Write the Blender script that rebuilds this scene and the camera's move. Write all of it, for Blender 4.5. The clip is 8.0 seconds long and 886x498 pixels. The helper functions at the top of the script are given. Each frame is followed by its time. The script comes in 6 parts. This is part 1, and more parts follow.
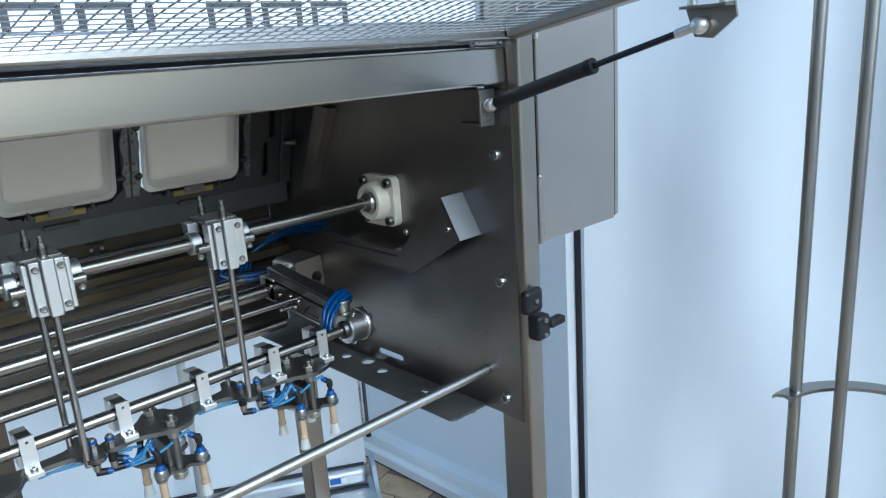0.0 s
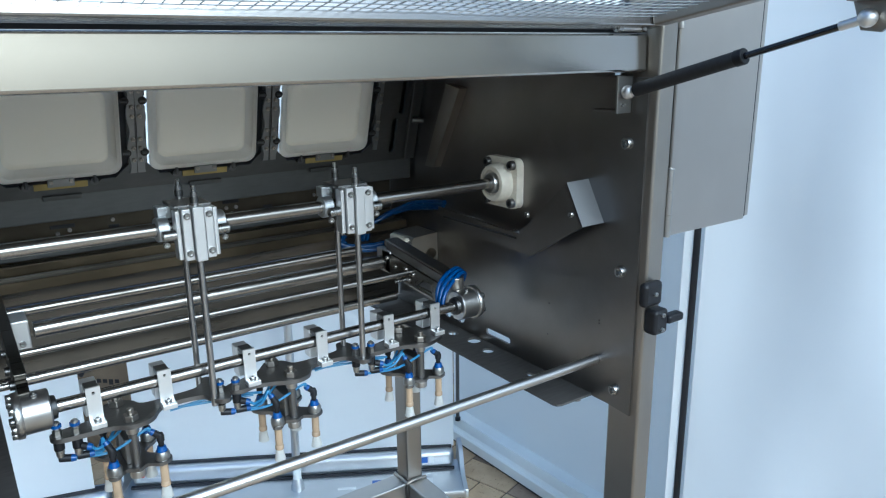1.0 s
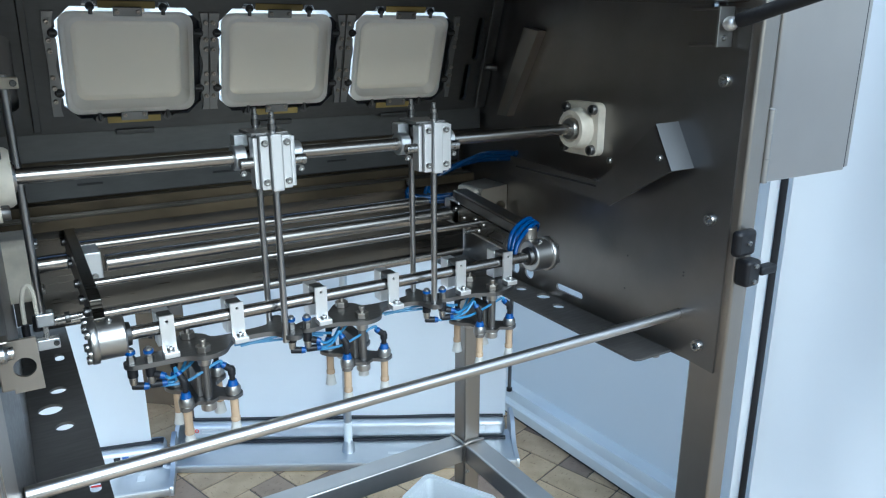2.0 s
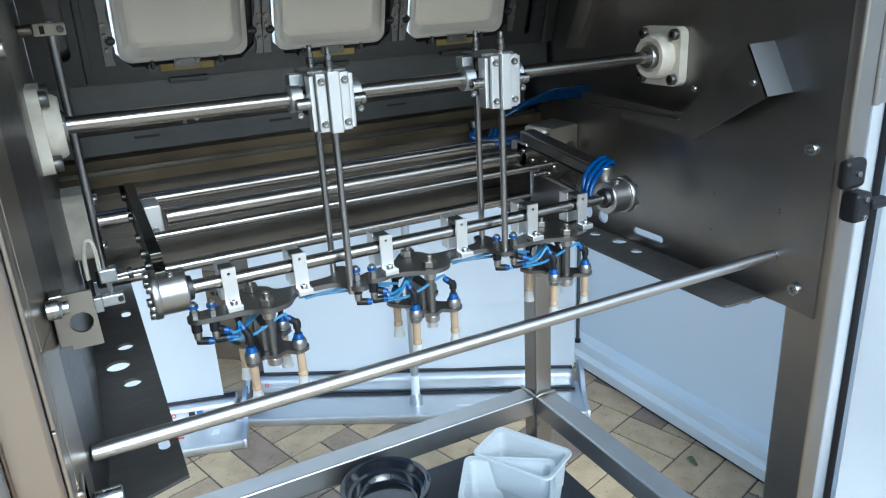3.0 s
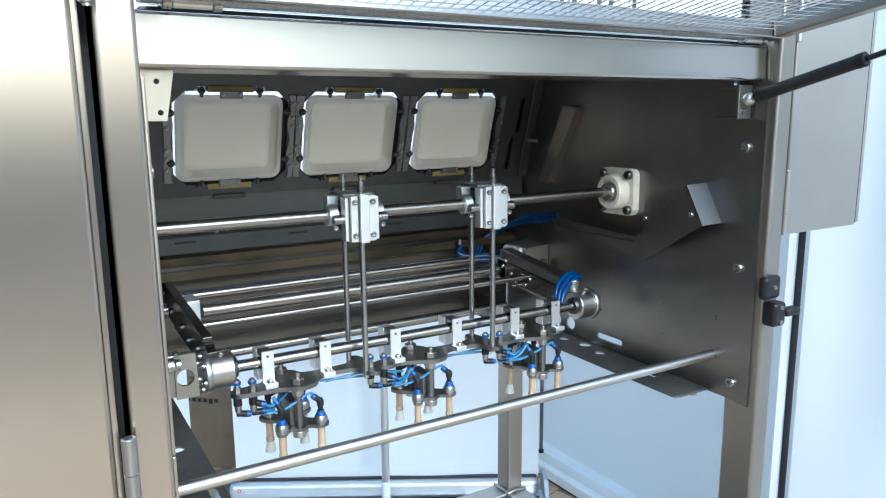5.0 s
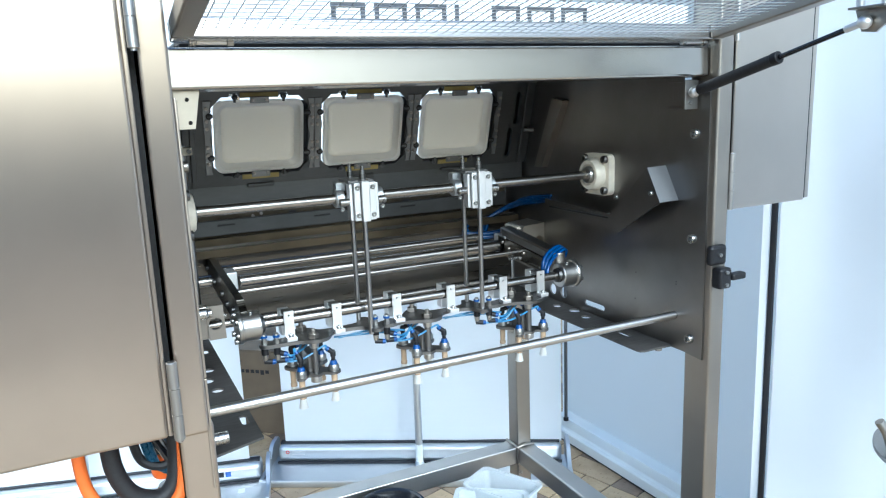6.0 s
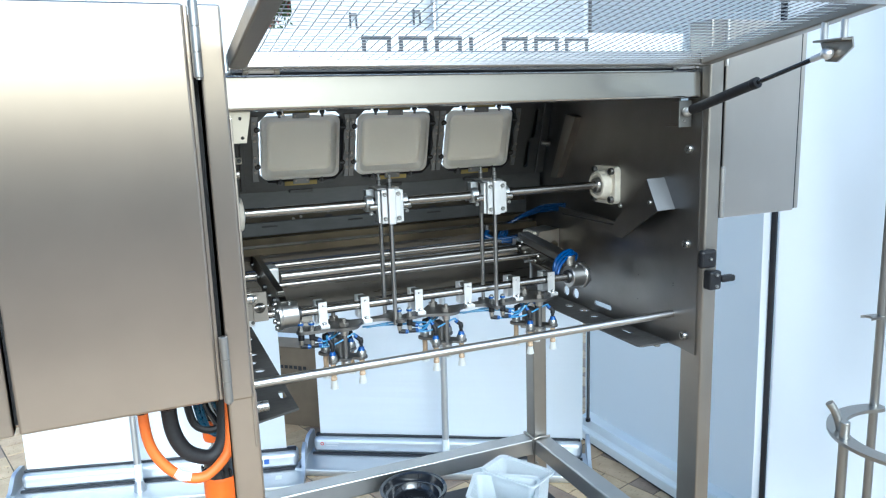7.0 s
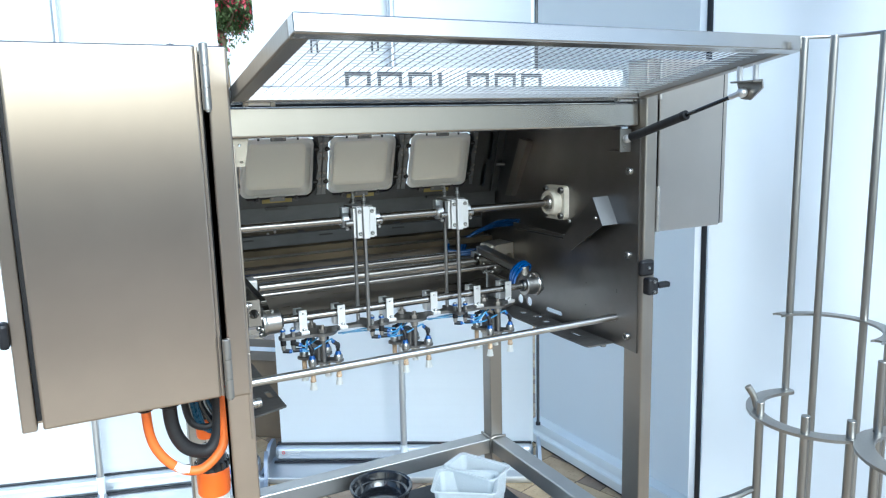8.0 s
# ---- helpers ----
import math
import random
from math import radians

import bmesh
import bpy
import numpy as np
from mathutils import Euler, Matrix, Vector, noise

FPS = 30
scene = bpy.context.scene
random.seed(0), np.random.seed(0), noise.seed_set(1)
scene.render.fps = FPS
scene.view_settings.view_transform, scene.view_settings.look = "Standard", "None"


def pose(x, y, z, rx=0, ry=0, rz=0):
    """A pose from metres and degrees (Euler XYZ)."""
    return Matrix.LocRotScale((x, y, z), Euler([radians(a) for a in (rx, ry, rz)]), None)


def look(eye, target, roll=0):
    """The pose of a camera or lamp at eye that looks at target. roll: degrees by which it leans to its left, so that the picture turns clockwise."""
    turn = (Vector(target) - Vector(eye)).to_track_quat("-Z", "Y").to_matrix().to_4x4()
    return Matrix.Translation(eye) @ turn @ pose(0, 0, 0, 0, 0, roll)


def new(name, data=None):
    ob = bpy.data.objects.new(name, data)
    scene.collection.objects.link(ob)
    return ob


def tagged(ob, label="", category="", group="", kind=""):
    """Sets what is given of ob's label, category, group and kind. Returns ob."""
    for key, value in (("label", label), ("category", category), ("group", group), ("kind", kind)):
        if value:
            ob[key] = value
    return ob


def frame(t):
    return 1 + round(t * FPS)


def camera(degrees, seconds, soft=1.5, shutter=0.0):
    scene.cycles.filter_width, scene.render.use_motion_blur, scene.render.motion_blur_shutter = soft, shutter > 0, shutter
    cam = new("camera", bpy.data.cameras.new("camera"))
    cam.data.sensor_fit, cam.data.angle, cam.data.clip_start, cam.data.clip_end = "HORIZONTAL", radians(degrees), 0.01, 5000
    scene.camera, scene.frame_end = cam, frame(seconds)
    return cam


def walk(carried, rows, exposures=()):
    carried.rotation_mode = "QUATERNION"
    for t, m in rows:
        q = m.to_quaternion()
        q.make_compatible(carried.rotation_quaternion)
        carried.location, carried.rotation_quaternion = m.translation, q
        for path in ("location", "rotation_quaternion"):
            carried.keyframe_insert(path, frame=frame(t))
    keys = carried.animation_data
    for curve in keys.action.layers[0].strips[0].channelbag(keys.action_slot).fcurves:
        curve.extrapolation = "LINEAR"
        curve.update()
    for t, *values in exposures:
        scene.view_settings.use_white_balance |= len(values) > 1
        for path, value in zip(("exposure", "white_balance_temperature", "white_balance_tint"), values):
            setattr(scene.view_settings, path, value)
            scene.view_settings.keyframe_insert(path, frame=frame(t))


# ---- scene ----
cam = camera(62.8, 8.0, soft=1.2)
PATH = [
    (0, (-0.255, -0.543, 1.115), (1.055, 0.875, 0.594), -3.9),
    (0.5, (-0.27, -0.547, 1.112), (0.922, 0.976, 0.604), -2.6),
    (1, (-0.288, -0.536, 1.101), (0.817, 1.047, 0.577), -0.7),
    (1.5, (-0.301, -0.521, 1.086), (0.738, 1.099, 0.541), -0.6),
    (1.7, (-0.311, -0.513, 1.057), (0.714, 1.117, 0.518), 0.0),
    (2.8, (-0.301, -0.461, 1.037), (0.559, 1.201, 0.333), -2.7),
    (3, (-0.298, -0.454, 1.023), (0.536, 1.23, 0.337), -3.1),
    (3.5, (-0.298, -0.434, 1.008), (0.5, 1.29, 0.382), -1.8),
    (4, (-0.338, -0.438, 1.006), (0.494, 1.317, 0.531), -0.6),
    (4.5, (-0.396, -0.497, 1.016), (0.55, 1.225, 0.644), -1.1),
    (4.7, (-0.419, -0.524, 1.029), (0.58, 1.171, 0.669), -0.4),
    (5.8, (-0.422, -0.717, 1.057), (0.488, 1.018, 0.653), -2.5),
    (6, (-0.421, -0.756, 1.059), (0.429, 1.009, 0.658), -2.2),
    (6.5, (-0.416, -0.832, 1.064), (0.343, 0.977, 0.674), -1.8),
    (7, (-0.444, -0.884, 1.07), (0.311, 0.93, 0.697), -1.9),
    (7.5, (-0.489, -0.926, 1.076), (0.347, 0.858, 0.73), -1.9),
    (8, (-0.531, -0.978, 1.088), (0.367, 0.778, 0.752), -1.5),
]
EXPOSURES = [
    (0, 0.18, 4760, -2), (1.5, 0.31, 4780, -2), (3.5, 0.54, 4850, -2), (4.5, 0.70, 4910, -2), (6.5, 0.75, 4920, -2), (8, 0.64, 4960, -2),
]
walk(cam, [(t, look(eye, target, roll)) for t, eye, target, roll in PATH], EXPOSURES)

FLOOR = -0.08          # level of the tiled ground

# ---- light ----
world = bpy.data.worlds.new("world")
scene.world = world
world.use_nodes = True
wn = world.node_tree
sky = wn.nodes.new("ShaderNodeTexSky")
sky.sky_type = "NISHITA"
sky.sun_disc = False
sky.sun_elevation, sky.sun_rotation = radians(33), radians(185)
sky.air_density, sky.dust_density, sky.ozone_density = 1.2, 8.0, 3.5
wn.links.new(sky.outputs["Color"], wn.nodes["Background"].inputs["Color"])
wn.nodes["Background"].inputs["Strength"].default_value = 0.168
sun = new("sun", bpy.data.lights.new("sun", "SUN"))
sun.data.energy, sun.data.angle, sun.data.color = 1.15, radians(36), (1.0, 0.975, 0.945)
sun.matrix_world = look((-0.292, -3.342, 2.179), (0, 0, 0))


# ---- materials ----
def nodes_of(name):
    m = bpy.data.materials.new(name)
    m.use_nodes = True
    nt = m.node_tree
    return m, nt, nt.nodes["Principled BSDF"]


def ramp(nt, src, stops):
    r = nt.nodes.new("ShaderNodeValToRGB")
    e = r.color_ramp.elements
    while len(e) < len(stops):
        e.new(0.5)
    for el, (p, c) in zip(e, stops):
        el.position, el.color = p, (*c, 1) if len(c) == 3 else c
    nt.links.new(src, r.inputs["Fac"])
    return r.outputs["Color"]


def noise_tex(nt, scale, detail=3.0, stretch=(1, 1, 1), coord="Object", rough=0.55):
    tc = nt.nodes.new("ShaderNodeTexCoord")
    mp = nt.nodes.new("ShaderNodeMapping")
    mp.inputs["Scale"].default_value = stretch
    n = nt.nodes.new("ShaderNodeTexNoise")
    n.inputs["Scale"].default_value, n.inputs["Detail"].default_value = scale, detail
    n.inputs["Roughness"].default_value = rough
    nt.links.new(tc.outputs[coord], mp.inputs["Vector"])
    nt.links.new(mp.outputs["Vector"], n.inputs["Vector"])
    return n.outputs["Fac"]


def bump(nt, b, src, strength, distance):
    bp = nt.nodes.new("ShaderNodeBump")
    bp.inputs["Strength"].default_value, bp.inputs["Distance"].default_value = strength, distance
    nt.links.new(src, bp.inputs["Height"])
    nt.links.new(bp.outputs["Normal"], b.inputs["Normal"])


def span(nt, src, lo, hi):
    mr = nt.nodes.new("ShaderNodeMapRange")
    mr.inputs["From Min"].default_value, mr.inputs["From Max"].default_value = 0.3, 0.7
    mr.inputs["To Min"].default_value, mr.inputs["To Max"].default_value = lo, hi
    nt.links.new(src, mr.inputs["Value"])
    return mr.outputs["Result"]


def steel(name, base, rough, stretch=(1, 1, 1), grain=900.0, spread=0.1, relief=0.12, blotch=0.12, metal=1.0, brushed=""):
    """Metal with a grain along one way, and soft stains."""
    m, nt, b = nodes_of(name)
    b.inputs["Metallic"].default_value = metal
    big = noise_tex(nt, 7.0, 4.0)
    fine = noise_tex(nt, grain, 2.0, stretch)
    dark = tuple(c * (1 - blotch) for c in base)
    lite = tuple(min(1, c * (1 + blotch * 0.6)) for c in base)
    nt.links.new(ramp(nt, big, [(0.35, dark), (0.65, lite)]), b.inputs["Base Color"])
    mix = nt.nodes.new("ShaderNodeMath")
    mix.operation = "ADD"
    nt.links.new(span(nt, fine, -spread, spread), mix.inputs[0])
    nt.links.new(span(nt, big, rough - spread * 0.4, rough + spread * 0.4), mix.inputs[1])
    nt.links.new(mix.outputs[0], b.inputs["Roughness"])
    if relief:
        bump(nt, b, fine, relief, 0.0004)
    if brushed:
        tan = nt.nodes.new("ShaderNodeCombineXYZ")
        tan.inputs[brushed].default_value = 1.0
        nt.links.new(tan.outputs["Vector"], b.inputs["Tangent"])
        b.inputs["Anisotropic"].default_value = 0.75
    return m


def plain(name, base, rough, var=0.12, scale=18.0, relief=0.1, fine=260.0, metal=0.0, spec=0.5, dist=0.0006):
    """A painted, moulded or natural surface with wear at two scales."""
    m, nt, b = nodes_of(name)
    b.inputs["Metallic"].default_value, b.inputs["Specular IOR Level"].default_value = metal, spec
    big, small = noise_tex(nt, scale, 5.0), noise_tex(nt, fine, 3.0)
    dark = tuple(c * (1 - var) for c in base)
    lite = tuple(min(1, c * (1 + var * 0.7)) for c in base)
    nt.links.new(ramp(nt, big, [(0.32, dark), (0.68, lite)]), b.inputs["Base Color"])
    nt.links.new(span(nt, small, rough - 0.07, rough + 0.07), b.inputs["Roughness"])
    bump(nt, b, small, relief, dist)
    return m


def glow_through(m, tint, share):
    """Lets light that falls on the far side show: cloth, thin plastic."""
    nt = m.node_tree
    b, out = nt.nodes["Principled BSDF"], nt.nodes["Material Output"]
    tr = nt.nodes.new("ShaderNodeBsdfTranslucent")
    tr.inputs["Color"].default_value = (*tint, 1)
    mx = nt.nodes.new("ShaderNodeMixShader")
    mx.inputs["Fac"].default_value = share
    nt.links.new(b.outputs["BSDF"], mx.inputs[1])
    nt.links.new(tr.outputs["BSDF"], mx.inputs[2])
    nt.links.new(mx.outputs["Shader"], out.inputs["Surface"])
    return m


def folds(m, scale, dist, stretch=(1, 1, 1)):
    """Soft creases on top of the fine weave."""
    nt = m.node_tree
    b = nt.nodes["Principled BSDF"]
    old = b.inputs["Normal"].links[0].from_socket
    bp = nt.nodes.new("ShaderNodeBump")
    bp.inputs["Strength"].default_value, bp.inputs["Distance"].default_value = 0.6, dist
    nt.links.new(noise_tex(nt, scale, 3.0, stretch, rough=0.45), bp.inputs["Height"])
    nt.links.new(old, bp.inputs["Normal"])
    nt.links.new(bp.outputs["Normal"], b.inputs["Normal"])
    return m


M_CAB = steel("brushed_stainless_upright", (0.565, 0.495, 0.425), 0.31, (1, 1, 0.008), 420, 0.0035, 0.0, 0.05, brushed="X")
M_CABR = steel("brushed_stainless_side", (0.54, 0.51, 0.475), 0.31, (1, 1, 0.008), 420, 0.0015, 0.0, 0.05, brushed="X")
M_BEAM = steel("brushed_stainless_lengthwise", (0.50, 0.48, 0.45), 0.22, (0.008, 1, 1), 420, 0.002, 0.0, 0.05)
M_POST = steel("stainless_tube", (0.36, 0.335, 0.30), 0.36, (1, 1, 0.03), 700, 0.04, 0.02, 0.08)
M_RAIL = steel("foot_rail_stainless", (0.50, 0.49, 0.475), 0.38, (0.03, 0.03, 1), 600, 0.03, 0.02, 0.10)
# darker than the outer steel: shade inside the machine is in this colour
M_PANEL = steel("shaded_side_plate_stainless", (0.24, 0.231, 0.223), 0.35, (1, 1, 1), 200, 0.04, 0.03, 0.14)
M_DARK = steel("dark_stainless", (0.20, 0.195, 0.19), 0.42, (0.1, 1, 1), 400, 0.06, 0.05, 0.15)
M_ROD = steel("polished_bar", (0.41, 0.39, 0.365), 0.25, (0.02, 1, 1), 800, 0.005, 0.0, 0.04)
M_TIE = steel("bright_tie_rod", (0.66, 0.64, 0.615), 0.32, (0.02, 1, 1), 800, 0.005, 0.0, 0.05)
M_HUB = steel("turned_steel", (0.47, 0.46, 0.445), 0.34, (0.05, 1, 1), 600, 0.05, 0.04, 0.06)
M_RODZ = steel("polished_bar_upright", (0.46, 0.45, 0.44), 0.28, (1, 1, 0.02), 800, 0.008, 0.0, 0.05)
M_ALU = steel("milled_aluminium", (0.80, 0.80, 0.80), 0.48, (1, 1, 1), 500, 0.05, 0.06, 0.05)
M_ALU_SATIN = steel("satin_anodised_aluminium", (0.66, 0.68, 0.70), 0.45, (0.05, 0.05, 1), 400, 0.04, 0.03, 0.04)
M_FLAP = steel("folded_flap_stainless", (0.28, 0.282, 0.285), 0.40, (1, 1, 0.05), 300, 0.02, 0.0, 0.10)
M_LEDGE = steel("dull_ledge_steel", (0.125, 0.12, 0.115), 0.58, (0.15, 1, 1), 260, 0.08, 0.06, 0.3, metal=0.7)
# tool plate and lower sheet: inside shade is put into both base colours
M_MOULD = steel("shaded_grey_tool_plate", (0.116, 0.118, 0.118), 0.50, (0.2, 1, 1), 300, 0.06, 0.06, 0.16)
M_SHEET = steel("shaded_sheet_stainless", (0.14, 0.132, 0.118), 0.30, (0.03, 1, 1), 500, 0.03, 0.02, 0.16)
M_STRIP = steel("clamp_strip_steel", (0.26, 0.262, 0.262), 0.46, (0.2, 1, 1), 300, 0.06, 0.06, 0.18)
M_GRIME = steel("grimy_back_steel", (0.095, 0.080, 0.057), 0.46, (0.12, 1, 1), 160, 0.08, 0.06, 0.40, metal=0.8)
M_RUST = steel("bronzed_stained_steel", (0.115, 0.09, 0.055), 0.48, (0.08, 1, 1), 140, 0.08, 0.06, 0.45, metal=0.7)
M_BRACKET = steel("dull_beige_bracket", (0.50, 0.455, 0.375), 0.42, (1, 1, 1), 200, 0.05, 0.04, 0.2)
M_BOLT = steel("bolt_steel", (0.44, 0.435, 0.42), 0.30, (1, 1, 1), 300, 0.06, 0.08, 0.10)
M_DKBOLT = steel("oiled_bolt_steel", (0.14, 0.14, 0.14), 0.40, (1, 1, 1), 300, 0.06, 0.08, 0.2)
M_BRONZE = steel("ochre_strip", (0.40, 0.31, 0.10), 0.6, (0.3, 1, 1), 200, 0.08, 0.1, 0.45, metal=0.1)
M_POM = plain("cream_white_plastic", (0.76, 0.705, 0.59), 0.42, 0.16, 40.0)
M_BLACK = plain("black_plastic", (0.012, 0.012, 0.014), 0.45, 0.2, spec=0.3)
M_GLOSS = plain("glossy_black_plastic", (0.010, 0.011, 0.014), 0.12, 0.2, relief=0.02)
M_GLOSS.node_tree.nodes["Principled BSDF"].inputs["Coat Weight"].default_value = 0.6
M_GLOSS.node_tree.nodes["Principled BSDF"].inputs["Coat IOR"].default_value = 1.5
M_GLOSS.node_tree.nodes["Principled BSDF"].inputs["Coat Roughness"].default_value = 0.04
M_TEAL = plain("dark_teal_cable", (0.016, 0.055, 0.10), 0.3, 0.15)
M_RUBBER = plain("black_rubber", (0.014, 0.014, 0.016), 0.6, 0.2)
M_BLUE = plain("blue_plastic", (0.010, 0.065, 0.25), 0.35, 0.12)
# darker copy of the blue hose: the rear hoses' shade is in it
M_HOSE_SHADE = plain("shaded_blue_hose", (0.006, 0.045, 0.155), 0.22, 0.2)
M_LOOP = glow_through(plain("blue_hose", (0.010, 0.065, 0.24), 0.18, 0.2), (0.02, 0.13, 0.42), 0.22)
M_CLEAR_HOSE = glow_through(plain("clear_blue_hose", (0.10, 0.31, 0.56), 0.22, 0.15), (0.32, 0.60, 0.85), 0.5)
M_ORANGE = plain("orange_cable", (0.80, 0.17, 0.02), 0.5, 0.12)
M_PLUG = plain("orange_plug", (0.90, 0.16, 0.01), 0.35, 0.08)
M_TAPE = plain("white_tape", (0.75, 0.75, 0.73), 0.5, 0.06)
M_CUP = plain("tan_suction_sleeve", (0.42, 0.31, 0.20), 0.42, 0.18)
M_LIP = glow_through(plain("clear_suction_lip", (0.80, 0.80, 0.78), 0.25, 0.03), (0.9, 0.9, 0.88), 0.6)
# tray plastic made creamier: light passing through the floor is in its colour
M_TRAY_LIT = glow_through(plain("lit_tray_floor", (0.92, 0.86, 0.765), 0.40, 0.04, 9.0, 0.03), (0.95, 0.89, 0.78), 0.50)
M_TRAY = glow_through(plain("milky_food_tray", (0.93, 0.895, 0.84), 0.38, 0.03, 6.0, 0.03), (0.95, 0.91, 0.84), 0.46)
M_TUB = glow_through(plain("frosted_tub", (0.74, 0.77, 0.79), 0.25, 0.03, 8.0, 0.03), (0.84, 0.87, 0.89), 0.55)
M_FABRIC = glow_through(plain("banner_back_fabric", (0.88, 0.91, 0.925), 0.8, 0.03, 3.0, 0.25, 900.0, spec=0.2), (0.82, 0.84, 0.88), 0.35)
folds(M_FABRIC, 5.0, 0.010, (0.12, 0.12, 2.5))
M_WALLW = glow_through(plain("white_sheet_wall", (0.84, 0.86, 0.88), 0.7, 0.04, 2.0, 0.15, 300.0, spec=0.25), (0.93, 0.95, 0.97), 0.5)
M_SHEETE = glow_through(plain("white_sheet_panel", (0.90, 0.93, 0.915), 0.6, 0.03, 2.0, 0.12, 300.0, spec=0.25), (0.95, 0.98, 0.965), 0.65)
M_CLOTHW = glow_through(plain("display_wall_cloth", (0.76, 0.785, 0.815), 0.8, 0.05, 2.5, 0.25, 700.0, spec=0.2), (0.80, 0.84, 0.89), 0.45)
folds(M_CLOTHW, 2.2, 0.05, (1, 1, 0.45))
M_EDGE = steel("folded_edge_steel", (0.52, 0.465, 0.40), 0.34, (1, 1, 0.03), 500, 0.02, 0.01, 0.10)
M_SILL = plain("white_painted_sill", (0.82, 0.86, 0.86), 0.4, 0.04, 6.0, 0.06)
M_GASKET = plain("black_edge_strip", (0.012, 0.013, 0.018), 0.45, 0.2)
M_CARTON = plain("brown_carton", (0.20, 0.155, 0.105), 0.8, 0.10, 14.0, 0.2, 400.0, spec=0.2)
M_INK = plain("dark_print", (0.02, 0.02, 0.022), 0.6, 0.2)
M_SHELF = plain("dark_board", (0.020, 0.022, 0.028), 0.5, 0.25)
M_LETTER = plain("grey_sign_paint", (0.06, 0.065, 0.075), 0.6, 0.15)
M_STICKER = plain("blue_sticker", (0.05, 0.13, 0.45), 0.4, 0.1)
M_REDMARK = plain("red_mark", (0.65, 0.05, 0.04), 0.5, 0.1)
M_PAPER = plain("pale_label", (0.80, 0.82, 0.82), 0.6, 0.04)
M_LEAF = plain("leaf_green", (0.10, 0.155, 0.05), 0.5, 0.35, 30.0)
M_FLOWER = plain("red_petal", (0.60, 0.09, 0.13), 0.5, 0.3, 30.0)
M_PLASTER = plain("pale_plaster", (0.70, 0.60, 0.47), 0.85, 0.10, 1.5, 0.2, 60.0, spec=0.2, dist=0.002)
M_RACK = steel("rack_wire", (0.36, 0.355, 0.34), 0.36, (1, 1, 0.05), 500, 0.06, 0.06, 0.08)
M_MESH = steel("woven_wire", (0.30, 0.30, 0.30), 0.42, (1, 1, 1), 300, 0.05, 0.03, 0.1)
M_CROSS = steel("bright_cross_wire", (0.66, 0.66, 0.65), 0.40, (1, 1, 1), 300, 0.05, 0.03, 0.1)
M_GROUT = plain("dark_grout", (0.12, 0.10, 0.08), 0.9, 0.2, 30.0, 0.3)
M_CONCRETE = plain("pale_concrete", (0.33, 0.275, 0.21), 0.9, 0.25, 2.5, 0.4, 180.0, spec=0.25, dist=0.002)


def tile_material(name, joined):
    """Fired clay tiles: each its own shade between sand and brown, with flecks and worn patches."""
    m, nt, b = nodes_of(name)
    info = nt.nodes.new("ShaderNodeNewGeometry" if joined else "ShaderNodeObjectInfo")
    col = ramp(nt, info.outputs["Random Per Island" if joined else "Random"], [(0.0, (0.26, 0.195, 0.145)), (0.20, (0.34, 0.255, 0.18)), (0.32, (0.49, 0.375, 0.23)), (0.7, (0.57, 0.435, 0.26)), (1.0, (0.48, 0.355, 0.22))])
    mixn = nt.nodes.new("ShaderNodeMix")
    mixn.data_type, mixn.blend_type = "RGBA", "MULTIPLY"
    mixn.inputs["Factor"].default_value = 0.55
    nt.links.new(col, mixn.inputs["A"])
    nt.links.new(ramp(nt, noise_tex(nt, 14.0, 6.0, coord="Object"), [(0.36, (0.62, 0.58, 0.54)), (0.6, (1, 1, 1))]), mixn.inputs["B"])
    spot = nt.nodes.new("ShaderNodeMix")
    spot.data_type, spot.blend_type = "RGBA", "MULTIPLY"
    spot.inputs["Factor"].default_value = 0.8
    nt.links.new(mixn.outputs["Result"], spot.inputs["A"])
    nt.links.new(ramp(nt, noise_tex(nt, 160.0, 2.0, (1, 0.35, 1)), [(0.30, (0.35, 0.28, 0.22)), (0.38, (1, 1, 1))]), spot.inputs["B"])
    nt.links.new(spot.outputs["Result"], b.inputs["Base Color"])
    fine = noise_tex(nt, 120.0, 4.0)
    nt.links.new(span(nt, fine, 0.45, 0.65), b.inputs["Roughness"])
    bump(nt, b, fine, 0.25, 0.001)
    return m


M_TILE = tile_material("clay_tile", False)
M_TILE_FAR = tile_material("clay_tile_joined", True)

# ---- mesh tools ----
WORLD = {}


def thing(name, place, label, category, group="", kind=""):
    ob = new(name)
    ob.empty_display_size = 0.05
    ob.matrix_basis = Matrix.Translation(place)
    WORLD[ob] = ob.matrix_basis.copy()
    return tagged(ob, label, category, group, kind)


def crease(bm):
    """Keeps flat faces flat beside their rounded edges."""
    for e in bm.edges:
        if len(e.link_faces) == 2:
            a, b = sorted(f.calc_area() for f in e.link_faces)
            ang = e.calc_face_angle(0)
            e.smooth = not (ang > 0.66 or (ang > 0.03 and b > 6 * a))


def part(name, bm, mat, parent=None, label="", m=None, smooth=True):
    """Links a bmesh (or a mesh) as one object under a thing or part; m is its pose in the world."""
    if isinstance(bm, bpy.types.Mesh):
        me = bm
    else:
        me = bpy.data.meshes.new(name)
        bmesh.ops.recalc_face_normals(bm, faces=bm.faces)
        for fc in bm.faces:
            fc.smooth = smooth
        crease(bm)
        bm.to_mesh(me)
        bm.free()
        me.materials.append(mat)
    ob = new(name, me)
    m = m or Matrix()
    WORLD[ob] = m.copy()
    if parent:
        ob.parent = parent
        ob.matrix_parent_inverse = WORLD[parent].inverted()
    ob.matrix_basis = m
    if label:
        tagged(ob, label)
    return ob


